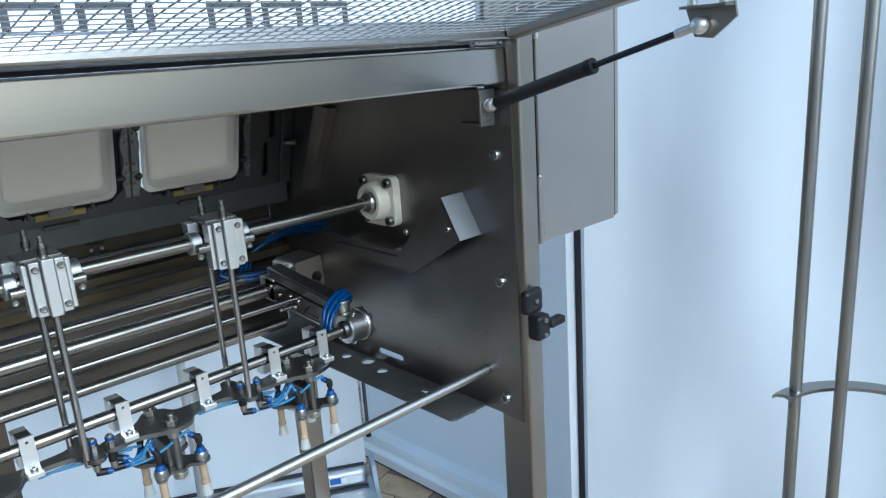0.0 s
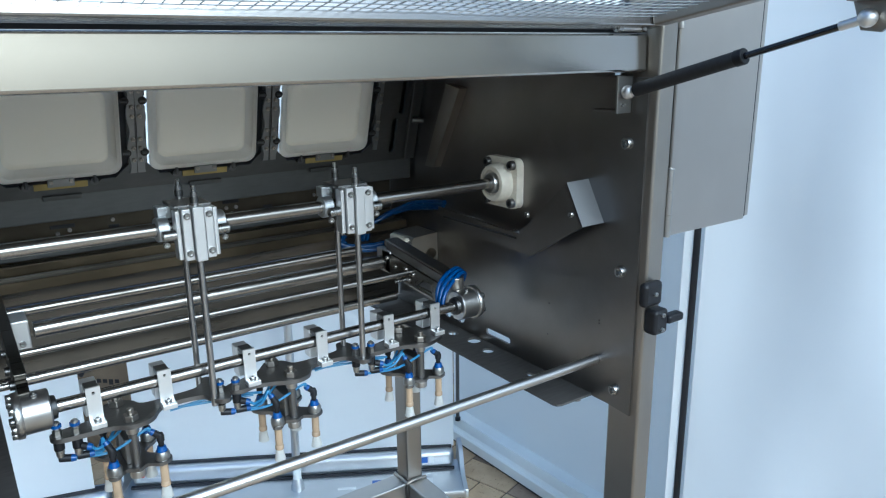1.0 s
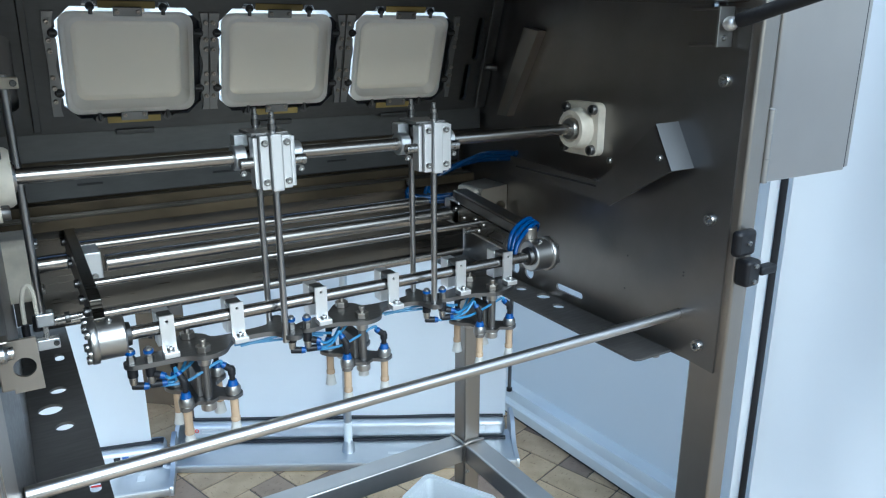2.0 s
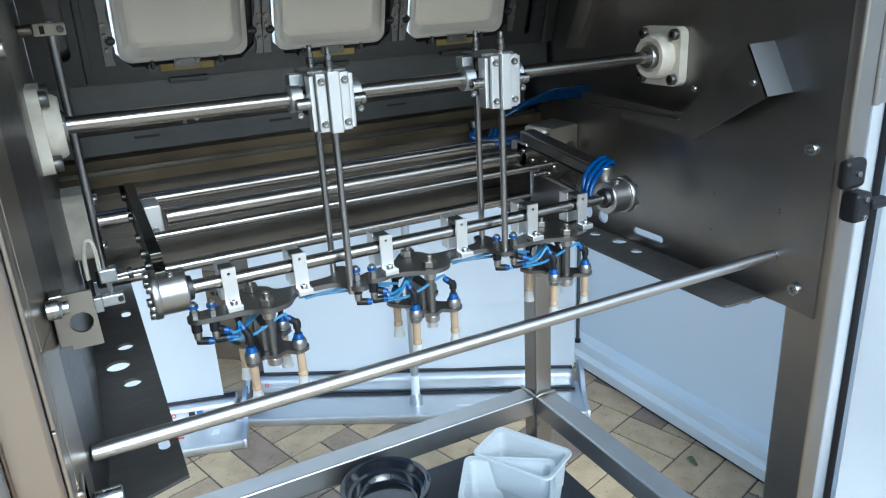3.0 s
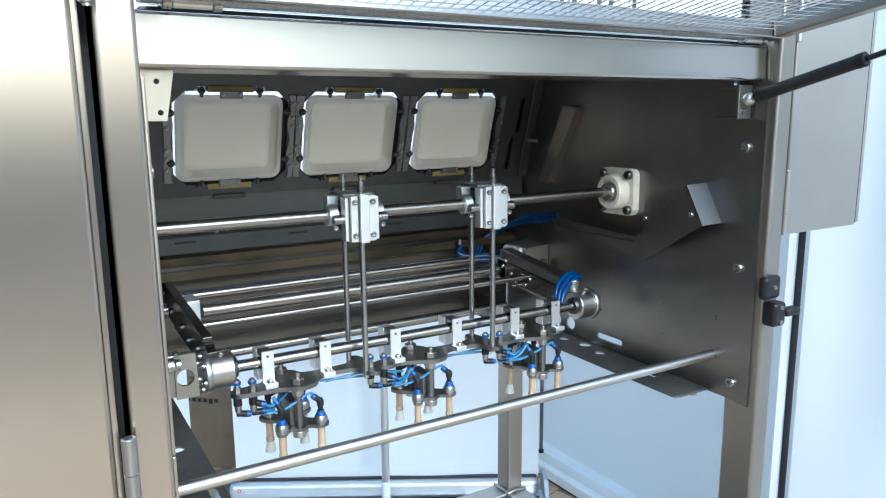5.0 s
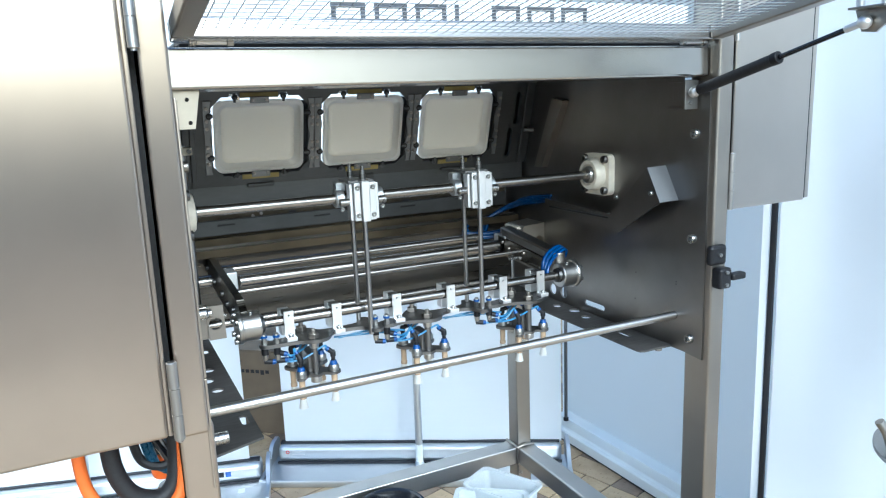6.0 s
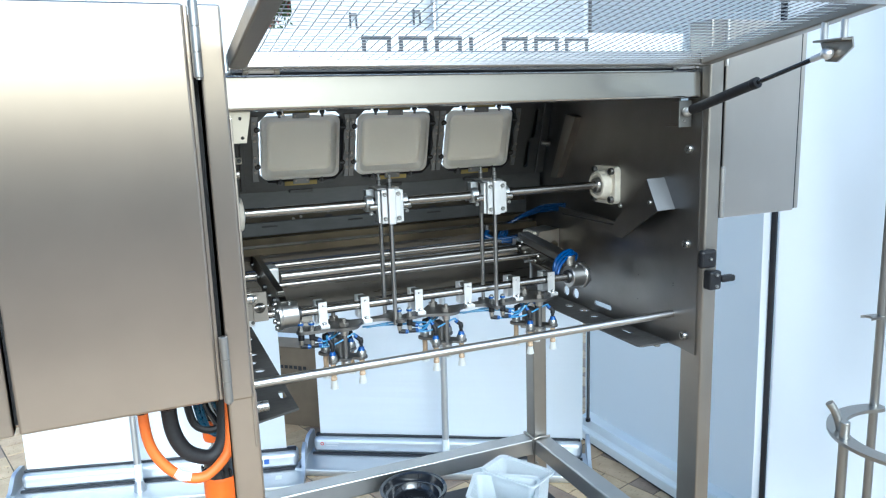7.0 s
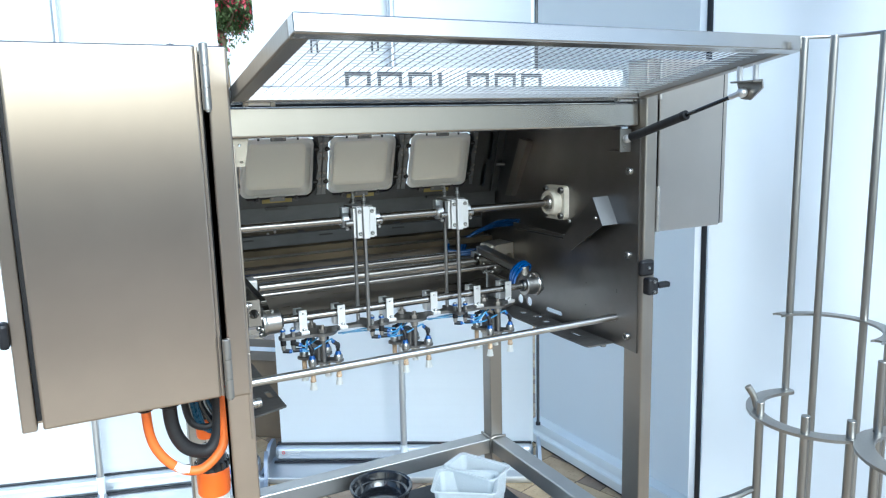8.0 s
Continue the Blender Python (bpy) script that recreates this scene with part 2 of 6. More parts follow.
def solo(name, bm, mat, label, category, group="", kind="", m=None, smooth=True):
    return tagged(part(name, bm, mat, None, "", m, smooth), label, category, group, kind)


def bevel_all(bm, verts, width, segs=2):
    edges = {e for v in verts for e in v.link_edges}
    sharp = [e for e in edges if len(e.link_faces) == 2 and e.calc_face_angle(0) > 0.6]
    bmesh.ops.bevel(bm, geom=sharp, offset=width, segments=segs, affect="EDGES", profile=0.5, clamp_overlap=True)


def box(bm, x0, x1, y0, y1, z0, z1, bev=0.0, segs=2, m=None):
    r = bmesh.ops.create_cube(bm, size=1.0)
    vs = r["verts"]
    bmesh.ops.scale(bm, vec=(x1 - x0, y1 - y0, z1 - z0), verts=vs)
    bmesh.ops.translate(bm, vec=((x0 + x1) / 2, (y0 + y1) / 2, (z0 + z1) / 2), verts=vs)
    if m:
        bmesh.ops.transform(bm, matrix=m, verts=vs)
    if bev:
        bevel_all(bm, vs, bev, segs)
    return bm


def cyl(bm, a, b, r, segs=16, r2=None, bev=0.0):
    a, b = Vector(a), Vector(b)
    q = (b - a).to_track_quat("Z", "Y").to_matrix().to_4x4()
    m = Matrix.Translation((a + b) / 2) @ q
    o = bmesh.ops.create_cone(bm, cap_ends=True, segments=segs, radius1=r, radius2=r if r2 is None else r2, depth=(b - a).length, matrix=m)
    if bev:
        bevel_all(bm, o["verts"], bev, 2)
    return bm


def ball(bm, c, r, u=12, v=8):
    bmesh.ops.create_uvsphere(bm, u_segments=u, v_segments=v, radius=r, matrix=Matrix.Translation(c))
    return bm


def lathe(bm, profile, m=None, segs=24):
    """Turns a profile of (radius, height) about z."""
    rings = []
    for r, z in profile:
        ring = []
        for i in range(segs):
            a = 2 * math.pi * i / segs
            p = Vector((r * math.cos(a), r * math.sin(a), z))
            ring.append(bm.verts.new(m @ p if m else p))
        rings.append(ring)
    for lo, hi in zip(rings, rings[1:]):
        for i in range(segs):
            j = (i + 1) % segs
            bm.faces.new((lo[i], lo[j], hi[j], hi[i]))
    for ring in (rings[0], rings[-1]):
        if (ring[0].co - ring[segs // 2].co).length > 1e-6:
            bm.faces.new(ring)
    return bm


def smooth_path(pts, n=8):
    """A rounded line through the points."""
    pts = [Vector(p) for p in pts]
    ext = [pts[0] * 2 - pts[1], *pts, pts[-1] * 2 - pts[-2]]
    out = []
    for i in range(1, len(ext) - 2):
        p0, p1, p2, p3 = ext[i - 1:i + 3]
        for k in range(n):
            t = k / n
            out.append(0.5 * ((2 * p1) + (p2 - p0) * t + (2 * p0 - 5 * p1 + 4 * p2 - p3) * t * t + (3 * p1 - p0 - 3 * p2 + p3) * t ** 3))
    return out + [pts[-1]]


def sweep(bm, pts, r, segs=10):
    """A round hose or wire along points."""
    rings, up = [], Vector((0, 0, 1))
    for i, p in enumerate(pts):
        d = (pts[min(i + 1, len(pts) - 1)] - pts[max(i - 1, 0)]).normalized()
        side = d.cross(up)
        if side.length < 0.05:
            side = d.cross(Vector((1, 0, 0)))
        side.normalize()
        up = side.cross(d).normalized()
        rings.append([bm.verts.new(p + r * (math.cos(a) * side + math.sin(a) * up)) for a in (2 * math.pi * k / segs for k in range(segs))])
    for lo, hi in zip(rings, rings[1:]):
        for i in range(segs):
            j = (i + 1) % segs
            bm.faces.new((lo[i], lo[j], hi[j], hi[i]))
    bm.faces.new(rings[0])
    bm.faces.new(rings[-1])
    return bm


def round_rect(w, h, r, n=5):
    pts = []
    for cx, cy, a0 in ((w / 2 - r, h / 2 - r, 0), (-w / 2 + r, h / 2 - r, 90), (-w / 2 + r, -h / 2 + r, 180), (w / 2 - r, -h / 2 + r, 270)):
        for k in range(n + 1):
            a = radians(a0 + 90 * k / n)
            pts.append((cx + r * math.cos(a), cy + r * math.sin(a)))
    return pts


def disc(x, y, r, n=16):
    return [(x + r * math.cos(2 * math.pi * k / n), y + r * math.sin(2 * math.pi * k / n)) for k in range(n)]


def slot(x, y, w, h, n=5):
    return [(x + a, y + b) for a, b in round_rect(w, h, min(w, h) / 2 - 1e-5, n)]


def plate(bm, outline, holes, thick, m):
    """A flat plate cut from an outline with holes, its thickness along the local z; m lays it in the world."""
    edges = []
    for loop in (outline, *holes):
        vs = [bm.verts.new((x, y, 0)) for x, y in loop]
        edges += [bm.edges.new((vs[i], vs[(i + 1) % len(vs)])) for i in range(len(vs))]
    faces = [g for g in bmesh.ops.triangle_fill(bm, use_beauty=True, use_dissolve=False, edges=edges)["geom"] if isinstance(g, bmesh.types.BMFace)]
    ext = bmesh.ops.extrude_face_region(bm, geom=faces)
    top = [g for g in ext["geom"] if isinstance(g, bmesh.types.BMVert)]
    bmesh.ops.translate(bm, vec=(0, 0, thick), verts=top)
    bmesh.ops.transform(bm, matrix=m, verts=bm.verts)
    return bm


def frame_yz(x):
    """Local x -> world y, local y -> world z, local z -> world x."""
    return Matrix(((0, 0, 1, x), (1, 0, 0, 0), (0, 1, 0, 0), (0, 0, 0, 1)))


def frame_xz(y):
    """Local x -> world x, local y -> world z, local z -> world -y."""
    return Matrix(((1, 0, 0, 0), (0, 0, -1, y), (0, 1, 0, 0), (0, 0, 0, 1)))


def socket_screw(r=0.004, h=0.004):
    """A socket head, its axis along z, seated at 0."""
    bm = bmesh.new()
    lathe(bm, [(r, 0), (r, h * 0.85), (r * 0.88, h), (r * 0.52, h), (r * 0.5, h * 0.35), (0.0001, h * 0.3)], segs=12)
    return bm


def mesh_of(name, bm, mat, smooth=True):
    me = bpy.data.meshes.new(name)
    bmesh.ops.recalc_face_normals(bm, faces=bm.faces)
    for fc in bm.faces:
        fc.smooth = smooth
    crease(bm)
    bm.to_mesh(me)
    bm.free()
    me.materials.append(mat)
    return me


def aim(p, d):
    """A pose at p whose z axis points along d."""
    return Matrix.Translation(p) @ Vector(d).to_track_quat("Z", "Y").to_matrix().to_4x4()


SCREW = mesh_of("screw", socket_screw(0.0045, 0.0045), M_BOLT)
SMALL_SCREW = mesh_of("screw", socket_screw(0.0028, 0.0028), M_BOLT)
TOOL_SCREW = mesh_of("screw", socket_screw(0.0028, 0.0028), M_POST)
BEARING_SCREW = mesh_of("screw", socket_screw(0.0045, 0.0045), M_DARK)
DARK_SCREW = mesh_of("screw", socket_screw(0.0042, 0.004), M_DKBOLT)


def hexnut(r, h):
    bm = bmesh.new()
    cyl(bm, (0, 0, 0), (0, 0, h), r, 6, bev=r * 0.08)
    return bm


HEAD_NUT = mesh_of("nut", hexnut(0.0085, 0.0075), M_POST)

# ---- the large structure ----
def vertical_sheet(name, a, b, z0, z1, thick, mat, parent=None, label="", wave=0.0, cols=1):
    """An upright sheet between two plan points, slightly wavy where it is cloth."""
    a, b = Vector((*a, 0)), Vector((*b, 0))
    d = (b - a).normalized()
    n = Vector((d.y, -d.x, 0))
    bm = bmesh.new()
    rows = cols if wave else 1
    for face in (0, thick):
        grid = []
        for i in range(cols + 1):
            for j in range(rows + 1):
                p = a.lerp(b, i / cols) + n * face
                z = z0 + (z1 - z0) * j / rows
                if wave:
                    p = p + n * wave * noise.noise(Vector((i * 0.31, j * 0.12 + 3 * a.x, a.y * 5)))
                grid.append(bm.verts.new((p.x, p.y, z)))
        for i in range(cols):
            for j in range(rows):
                k = i * (rows + 1) + j
                bm.faces.new((grid[k], grid[k + rows + 1], grid[k + rows + 2], grid[k + 1]))
    return part(name, bm, mat, parent, label)


def rim(a, b, z0, z1, thick, mat, name, parent):
    """A solid upright board between two plan points."""
    a, b = Vector((*a, 0)), Vector((*b, 0))
    ang = math.atan2(b.y - a.y, b.x - a.x)
    bm = box(bmesh.new(), 0, (b - a).length, -thick / 2, thick / 2, z0, z1, min(thick * 0.2, 0.003))
    return part(name, bm, mat, parent, "", Matrix.Translation(a) @ Matrix.Rotation(ang, 4, "Z"))


bm = bmesh.new()
box(bm, -400, 400, -400, 400, FLOOR - 0.05, FLOOR - 0.004)
ground = tagged(part("ground", bm, M_CONCRETE), "pale concrete ground round the clay tile paving", "ground", kind="structure")

# white sheet wall beside the machine, with its painted sill
WALL_E = Matrix.Translation((0.902, 1.112, FLOOR)) @ Matrix.Rotation(math.atan2(-0.9994, 0.034), 4, "Z")      # local x along the wall, y to its back
wall_e = thing("wall_east", (0.902, 1.112, FLOOR), "white sheeted wall with a painted profile sill", "wall", kind="structure")


def wall_strip(name, profile, mat, label=""):
    """A profile of (depth, height), run along the wall."""
    bm = bmesh.new()
    ends = [[bm.verts.new((x, a, b)) for a, b in profile] for x in (-0.06, 1.15)]
    n = len(profile)
    for i in range(n):
        bm.faces.new((ends[0][i], ends[1][i], ends[1][(i + 1) % n], ends[0][(i + 1) % n]))
    bm.faces.new(ends[0])
    bm.faces.new(ends[1])
    return part(name, bm, mat, wall_e, label, WALL_E)


wall_strip("foot_seal", [(0.004, -0.003), (0.004, 0.008), (0.06, 0.008), (0.06, -0.003)], M_GASKET, "black rubber foot seal")
wall_strip("sill", [(0.0, 0.0082), (0.0, 0.036), (0.004, 0.040), (0.012, 0.041), (0.016, 0.046), (0.016, 0.070), (0.020, 0.0755), (0.025, 0.0735), (0.028, 0.0725), (0.0565, 0.0815), (0.0565, 0.0082)], M_SILL, "white painted profile sill")
bm = bmesh.new()
grid = [[bm.verts.new((-0.08 + 1.23 * i / 16, 0.0570 + 0.002 * noise.noise(Vector((i * 0.5, j * 0.3, 2.0))), 0.02 + 2.68 * j / 20)) for j in range(21)] for i in range(17)]
for i in range(16):
    for j in range(20):
        bm.faces.new((grid[i][j], grid[i + 1][j], grid[i + 1][j + 1], grid[i][j + 1]))
part("sheet", bm, M_SHEETE, wall_e, "thin white sheeting", WALL_E)
part("end_pole", cyl(bmesh.new(), (-0.004, 0.012, 0.074), (-0.004, 0.012, 2.7), 0.0055, 16), M_DARK, wall_e, "dark steel end pole", WALL_E)
part("pole_foot", lathe(bmesh.new(), [(0.0085, 0.0), (0.0085, 0.010), (0.0058, 0.012)], Matrix.Translation((-0.004, 0.012, 0.0735)), 16), M_GASKET, wall_e, "black pole foot", WALL_E)

# white display sheet with a black edge, further forward
panel_e = thing("display_wall", (0.745, 0.18, FLOOR), "white cloth display wall with a black edge strip", "wall", kind="structure")
vertical_sheet("sheet", (0.752, 0.172), (1.90, -1.55), FLOOR, 2.7, 0.02, M_CLOTHW, panel_e, "", 0.035, 44)
rim((0.743, 0.186), (0.749, 0.177), FLOOR, 2.7, 0.012, M_GASKET, "edge_strip", panel_e)
rim((0.733, 0.197), (0.7425, 0.1868), FLOOR, 2.7, 0.006, M_WALLW, "edge_rail", panel_e)
lean_axis = Vector((1.148, -1.722, 0)).normalized()
part("stain", lathe(bmesh.new(), [(0.0001, 0.0), (0.004, 0.0), (0.003, 0.0012), (0.0001, 0.0015)], aim((0.7985, 0.100, 0.292), (-0.83, -0.55, 0)), 10), M_INK, panel_e, "small dark stain")


panel_e.matrix_basis = Matrix.Translation((0.708, 0.164, FLOOR)) @ Matrix.Rotation(radians(2.2), 4, lean_axis)      # it leans back a little


# ---- roll-up banners, seen from behind ----
def rollup(place, yaw, width, pole_at, label, stickers, inset, prints=()):
    """A roll-up stand: cassette foot, cloth, prop pole. Local x runs along it, local -y faces the viewer."""
    m = Matrix.Translation(place) @ Matrix.Rotation(radians(yaw), 4, "Z")
    t = thing("rollup_banner", place, label, "banner", "banners round the machine")
    w = width / 2
    part("foot", box(bmesh.new(), -w, w, 0.0, 0.165, 0.0, 0.018, 0.006), M_ALU_SATIN, t, "flat satin aluminium foot plate", m)
    part("front_lip", box(bmesh.new(), -w, w, -0.010, 0.006, 0.0, 0.024, 0.005), M_ALU_SATIN, t, "", m)
    part("cassette", box(bmesh.new(), -w + 0.02, w - 0.02, 0.115, 0.185, 0.018, 0.072, 0.016, 4), M_ALU_SATIN, t, "rounded aluminium cassette", m)
    for s in (-1, 1):
        bm = bmesh.new()
        out = [(-0.008, 0.0), (0.19, 0.0), (0.19, 0.070), (0.180, 0.078), (0.130, 0.078), (0.112, 0.068), (0.085, 0.036), (0.060, 0.026), (-0.004, 0.024), (-0.008, 0.018)]
        plate(bm, out, [], 0.012, m @ Matrix.Translation((s * w - 0.006, 0, 0)) @ frame_yz(0))
        part("end_cap", bm, M_ALU_SATIN, t, "grey end cap")
    part("slot_seal", box(bmesh.new(), -w + 0.02, w - 0.02, 0.107, 0.1165, 0.018, 0.024), M_GASKET, t, "dark slot", m)
    part("cloth_seal", box(bmesh.new(), -w + 0.025, w - 0.025, 0.138, 0.158, 0.070, 0.0765), M_GASKET, t, "dark cloth slot", m)
    bm = bmesh.new()
    n = 26
    verts = [[bm.verts.new((-w + inset[0] + (width - inset[0] - inset[1]) * i / n, 0.149 + 0.004 * noise.noise(Vector((i * 0.25, j * 0.2, place[0] * 7))), 0.072 + 2.013 * j / n)) for j in range(n + 1)] for i in range(n + 1)]
    for i in range(n):
        for j in range(n):
            bm.faces.new((verts[i][j], verts[i + 1][j], verts[i + 1][j + 1], verts[i][j + 1]))
    ext = bmesh.ops.extrude_face_region(bm, geom=list(bm.faces))
    bmesh.ops.translate(bm, vec=(0, 0.0012, 0), verts=[g for g in ext["geom"] if isinstance(g, bmesh.types.BMVert)])
    part("cloth", bm, M_FABRIC, t, "white banner cloth seen from its blank back", m)
    bm = cyl(bmesh.new(), (pole_at, 0.062, 0.016), (pole_at + 0.006, 0.128, 2.06), 0.011, 14)
    part("prop_pole", bm, M_ALU_SATIN, t, "satin aluminium prop pole", m)
    part("pole_sleeve", cyl(bmesh.new(), (pole_at, 0.062, 0.030), (pole_at + 0.0002, 0.0645, 0.105), 0.0118, 16, bev=0.001), M_SILL, t, "pale pole sleeve", m)
    part("pole_socket", lathe(bmesh.new(), [(0.019, 0.0), (0.018, 0.012), (0.013, 0.03), (0.011, 0.034)], Matrix.Translation((pole_at, 0.062, 0.017))), M_ALU_SATIN, t, "", m)
    part("top_rail", box(bmesh.new(), -w + 0.024, w - 0.024, 0.138, 0.162, 2.07, 2.10, 0.006), M_ALU_SATIN, t, "", m)
    for x0, x1, z0, z1, face, mat, name in stickers:
        if face == "cassette":
            bm = box(bmesh.new(), x0, x1, 0.1135, 0.1152, z0, z1, 0.0004)
        else:
            bm = box(bmesh.new(), x0, x1, z0, z1, 0.018, 0.0192, 0.0004)
        if name == "red_mark":
            r = (x1 - x0) * 0.5
            bm = lathe(bmesh.new(), [(r, 0.0), (r, 0.0008), (r * 0.6, 0.0008), (r * 0.6, 0.0)], aim(((x0 + x1) / 2, 0.1152, (z0 + z1) / 2), (0, -1, 0)), 20)
        part(name, bm, mat, t, "", m)
    for x, z in prints:
        for k, (dx, dz, pw, ph) in enumerate(((-0.011, 0.0, 0.006, 0.046), (0.0, 0.016, 0.020, 0.007), (0.008, -0.008, 0.006, 0.030))):
            part("print_bar", box(bmesh.new(), x + dx - pw / 2, x + dx + pw / 2, 0.1420, 0.1432, z + dz - ph / 2, z + dz + ph / 2), M_LETTER, t, "dark print bar", m)
    return t


def unit_dir(a, b):
    return math.degrees(math.atan2(b[1] - a[1], b[0] - a[0]))


A0, A1 = (-0.061, 1.334), (0.760, 0.868)
rollup(((A0[0] + A1[0]) / 2, (A0[1] + A1[1]) / 2, FLOOR), unit_dir(A0, A1), 0.943, 0.010, "white roll-up banner standing with its blank back to the machine",
       [(0.345, 0.375, 0.040, 0.058, "cassette", M_STICKER, "blue_label"), (0.378, 0.392, 0.040, 0.058, "cassette", M_PAPER, "pale_label"),
        (0.215, 0.245, 0.045, 0.075, "foot", M_STICKER, "blue_label"), (0.36, 0.385, 0.045, 0.070, "foot", M_PAPER, "pale_label"),
        (0.12, 0.17, 0.040, 0.05, "foot", M_PAPER, "pale_label"),
        (-0.425, -0.413, 0.048, 0.060, "cassette", M_REDMARK, "red_mark"), (-0.405, -0.36, 0.054, 0.058, "cassette", M_ALU, "print_bar"), (-0.405, -0.365, 0.045, 0.049, "cassette", M_ALU, "print_bar")],
       (0.038, 0.018), ((-0.238, 1.432), (-0.042, 1.432)))
B1, B0 = (-0.069, 1.225), (-0.93, 1.47)
rollup(((B0[0] + B1[0]) / 2, (B0[1] + B1[1]) / 2, FLOOR), unit_dir(B0, B1), 0.895, -0.055, "white roll-up banner with its blank back behind the control cabinet",
       [(0.300, 0.316, 0.042, 0.058, "cassette", M_INK, "print_bar"), (0.321, 0.337, 0.042, 0.058, "cassette", M_STICKER, "blue_label"),
        (0.255, 0.268, 0.045, 0.060, "cassette", M_REDMARK, "red_mark"), (0.25, 0.29, 0.055, 0.062, "foot", M_REDMARK, "print_bar"), (0.36, 0.38, 0.05, 0.075, "foot", M_PAPER, "pale_label")],
       (0.030, 0.056))

# ---- carton between the banners ----
carton = thing("carton", (0.027, 1.707, FLOOR), "brown cardboard carton with dark print on its side", "box")
cm = Matrix.Translation((0.027, 1.707, FLOOR)) @ Matrix.Rotation(radians(-40), 4, "Z")
part("body", box(bmesh.new(), -0.19, 0.19, 0.0, 0.26, 0.0, 0.306, 0.003), M_CARTON, carton, "", cm)
for s in (0.0, 0.131):
    part("flap", box(bmesh.new(), -0.191, 0.191, s - 0.001, s + 0.128, 0.3062, 0.310, 0.001), M_CARTON, carton, "closed top flap", cm)
part("tape", box(bmesh.new(), -0.1915, 0.1915, 0.105, 0.155, 0.3102, 0.3108), M_TAPE, carton, "pale packing tape", cm)
bm = plate(bmesh.new(), [(a - 0.026, b + 0.006) for a, b in ((-0.066, 0.262), (-0.058, 0.240), (-0.048, 0.236), (-0.040, 0.246), (-0.034, 0.268), (-0.044, 0.256), (-0.052, 0.252), (-0.060, 0.258))], [], 0.001, cm @ frame_xz(-0.0005))
part("print_mark", bm, M_INK, carton, "dark leaf-shaped print")
for i in range(6):
    x = -0.066 + 0.019 * i
    part("print_bar", box(bmesh.new(), x, x + 0.013, -0.0014, -0.0004, 0.226 - 0.005 * (i == 4), 0.238), M_INK, carton, "", cm)


# ---- planting far behind, between the banners ----
def shrub(place, height, crown, label, seed):
    """A flowering shrub on bare stems, its crown made of many small leaves and petals."""
    rnd = random.Random(seed)
    base = Vector(place)
    t = thing("flowering_shrub", place, label, "shrub")
    bm = bmesh.new()
    sweep(bm, [base + p for p in smooth_path([(0, 0, 0), (0.02, -0.01, height * 0.4), (-0.01, 0.02, height - crown * 0.7)], 6)], 0.018, 8)
    for k in range(9):
        a = rnd.uniform(0, 6.28)
        foot = Vector((-0.01, 0.02, height - crown * 0.75))
        tip = Vector((math.cos(a), math.sin(a), 0)) * crown * 0.6 + Vector((0, 0, height + crown * rnd.uniform(-0.2, 0.6)))
        sweep(bm, [base + p for p in smooth_path([foot, foot.lerp(tip, 0.5) + Vector((rnd.uniform(-0.05, 0.05), rnd.uniform(-0.05, 0.05), -0.03)), tip], 5)], 0.007, 6)
    part("stems", bm, M_CARTON, t, "woody brown stems")
    clumps = [Vector((rnd.gauss(0, 1), rnd.gauss(0, 1), rnd.gauss(0, 1))).normalized() * crown * rnd.uniform(0.35, 0.85) for k in range(46)]
    for name, mat, count, leaf, lab in (("foliage", M_LEAF, 22000, 0.016, "dense small green leaves"), ("blossom", M_FLOWER, 7000, 0.018, "clumps of red blossom")):
        bm = bmesh.new()
        for k in range(count):
            c = clumps[rnd.randrange(46) if name == "foliage" else rnd.randrange(0, 46, 2)]
            p = base + Vector((0, 0, height)) + c + Vector((rnd.gauss(0, 1), rnd.gauss(0, 1), rnd.gauss(0, 1))) * crown * (0.13 if name == "foliage" else 0.09)
            q = Euler((rnd.uniform(0, 6), rnd.uniform(0, 6), rnd.uniform(0, 6))).to_matrix()
            k2 = leaf * rnd.uniform(0.6, 1.3)
            bm.faces.new([bm.verts.new(p + q @ Vector(o) * k2) for o in ((-1, 0, 0), (0, -0.45, 0.1), (1, 0, 0), (0, 0.45, 0.1))])
        part(name, bm, mat, t, lab, smooth=False)
    return t


shrub((0.44, 3.9, FLOOR), 2.10, 0.44, "green shrub with red flowers on a bare stem beyond the banners", 5)
tagged(part("wall_north", box(bmesh.new(), -6, 6, 6.5, 6.7, FLOOR, 3.2), M_WALLW), "white rendered wall beyond the banners", "wall", kind="structure")

# wall added out of view to darken the horizon that the steel reflects
tagged(part("reflection_wall", box(bmesh.new(), -16, 16, -9.2, -9.0, FLOOR, 1.55), M_PLASTER), "added unseen wall that dims the low reflections in the steel", "wall", kind="structure")

# ---- the machine ----
machine = thing("packaging_machine", (0.0, 0.26, FLOOR), "open stainless steel tray handling machine on square legs", "machine")
PX0, PX1 = -0.330, 0.353        # outer faces of the side plates
FX0 = -0.344                    # inner edge of the cover over the front post
FY = -0.046                     # front of that cover


def tube40(name, x0, x1, y0, y1, z0, z1, mat=M_POST, label=""):
    return part(name, box(bmesh.new(), x0, x1, y0, y1, z0, z1, 0.003, 3), mat, machine, label)


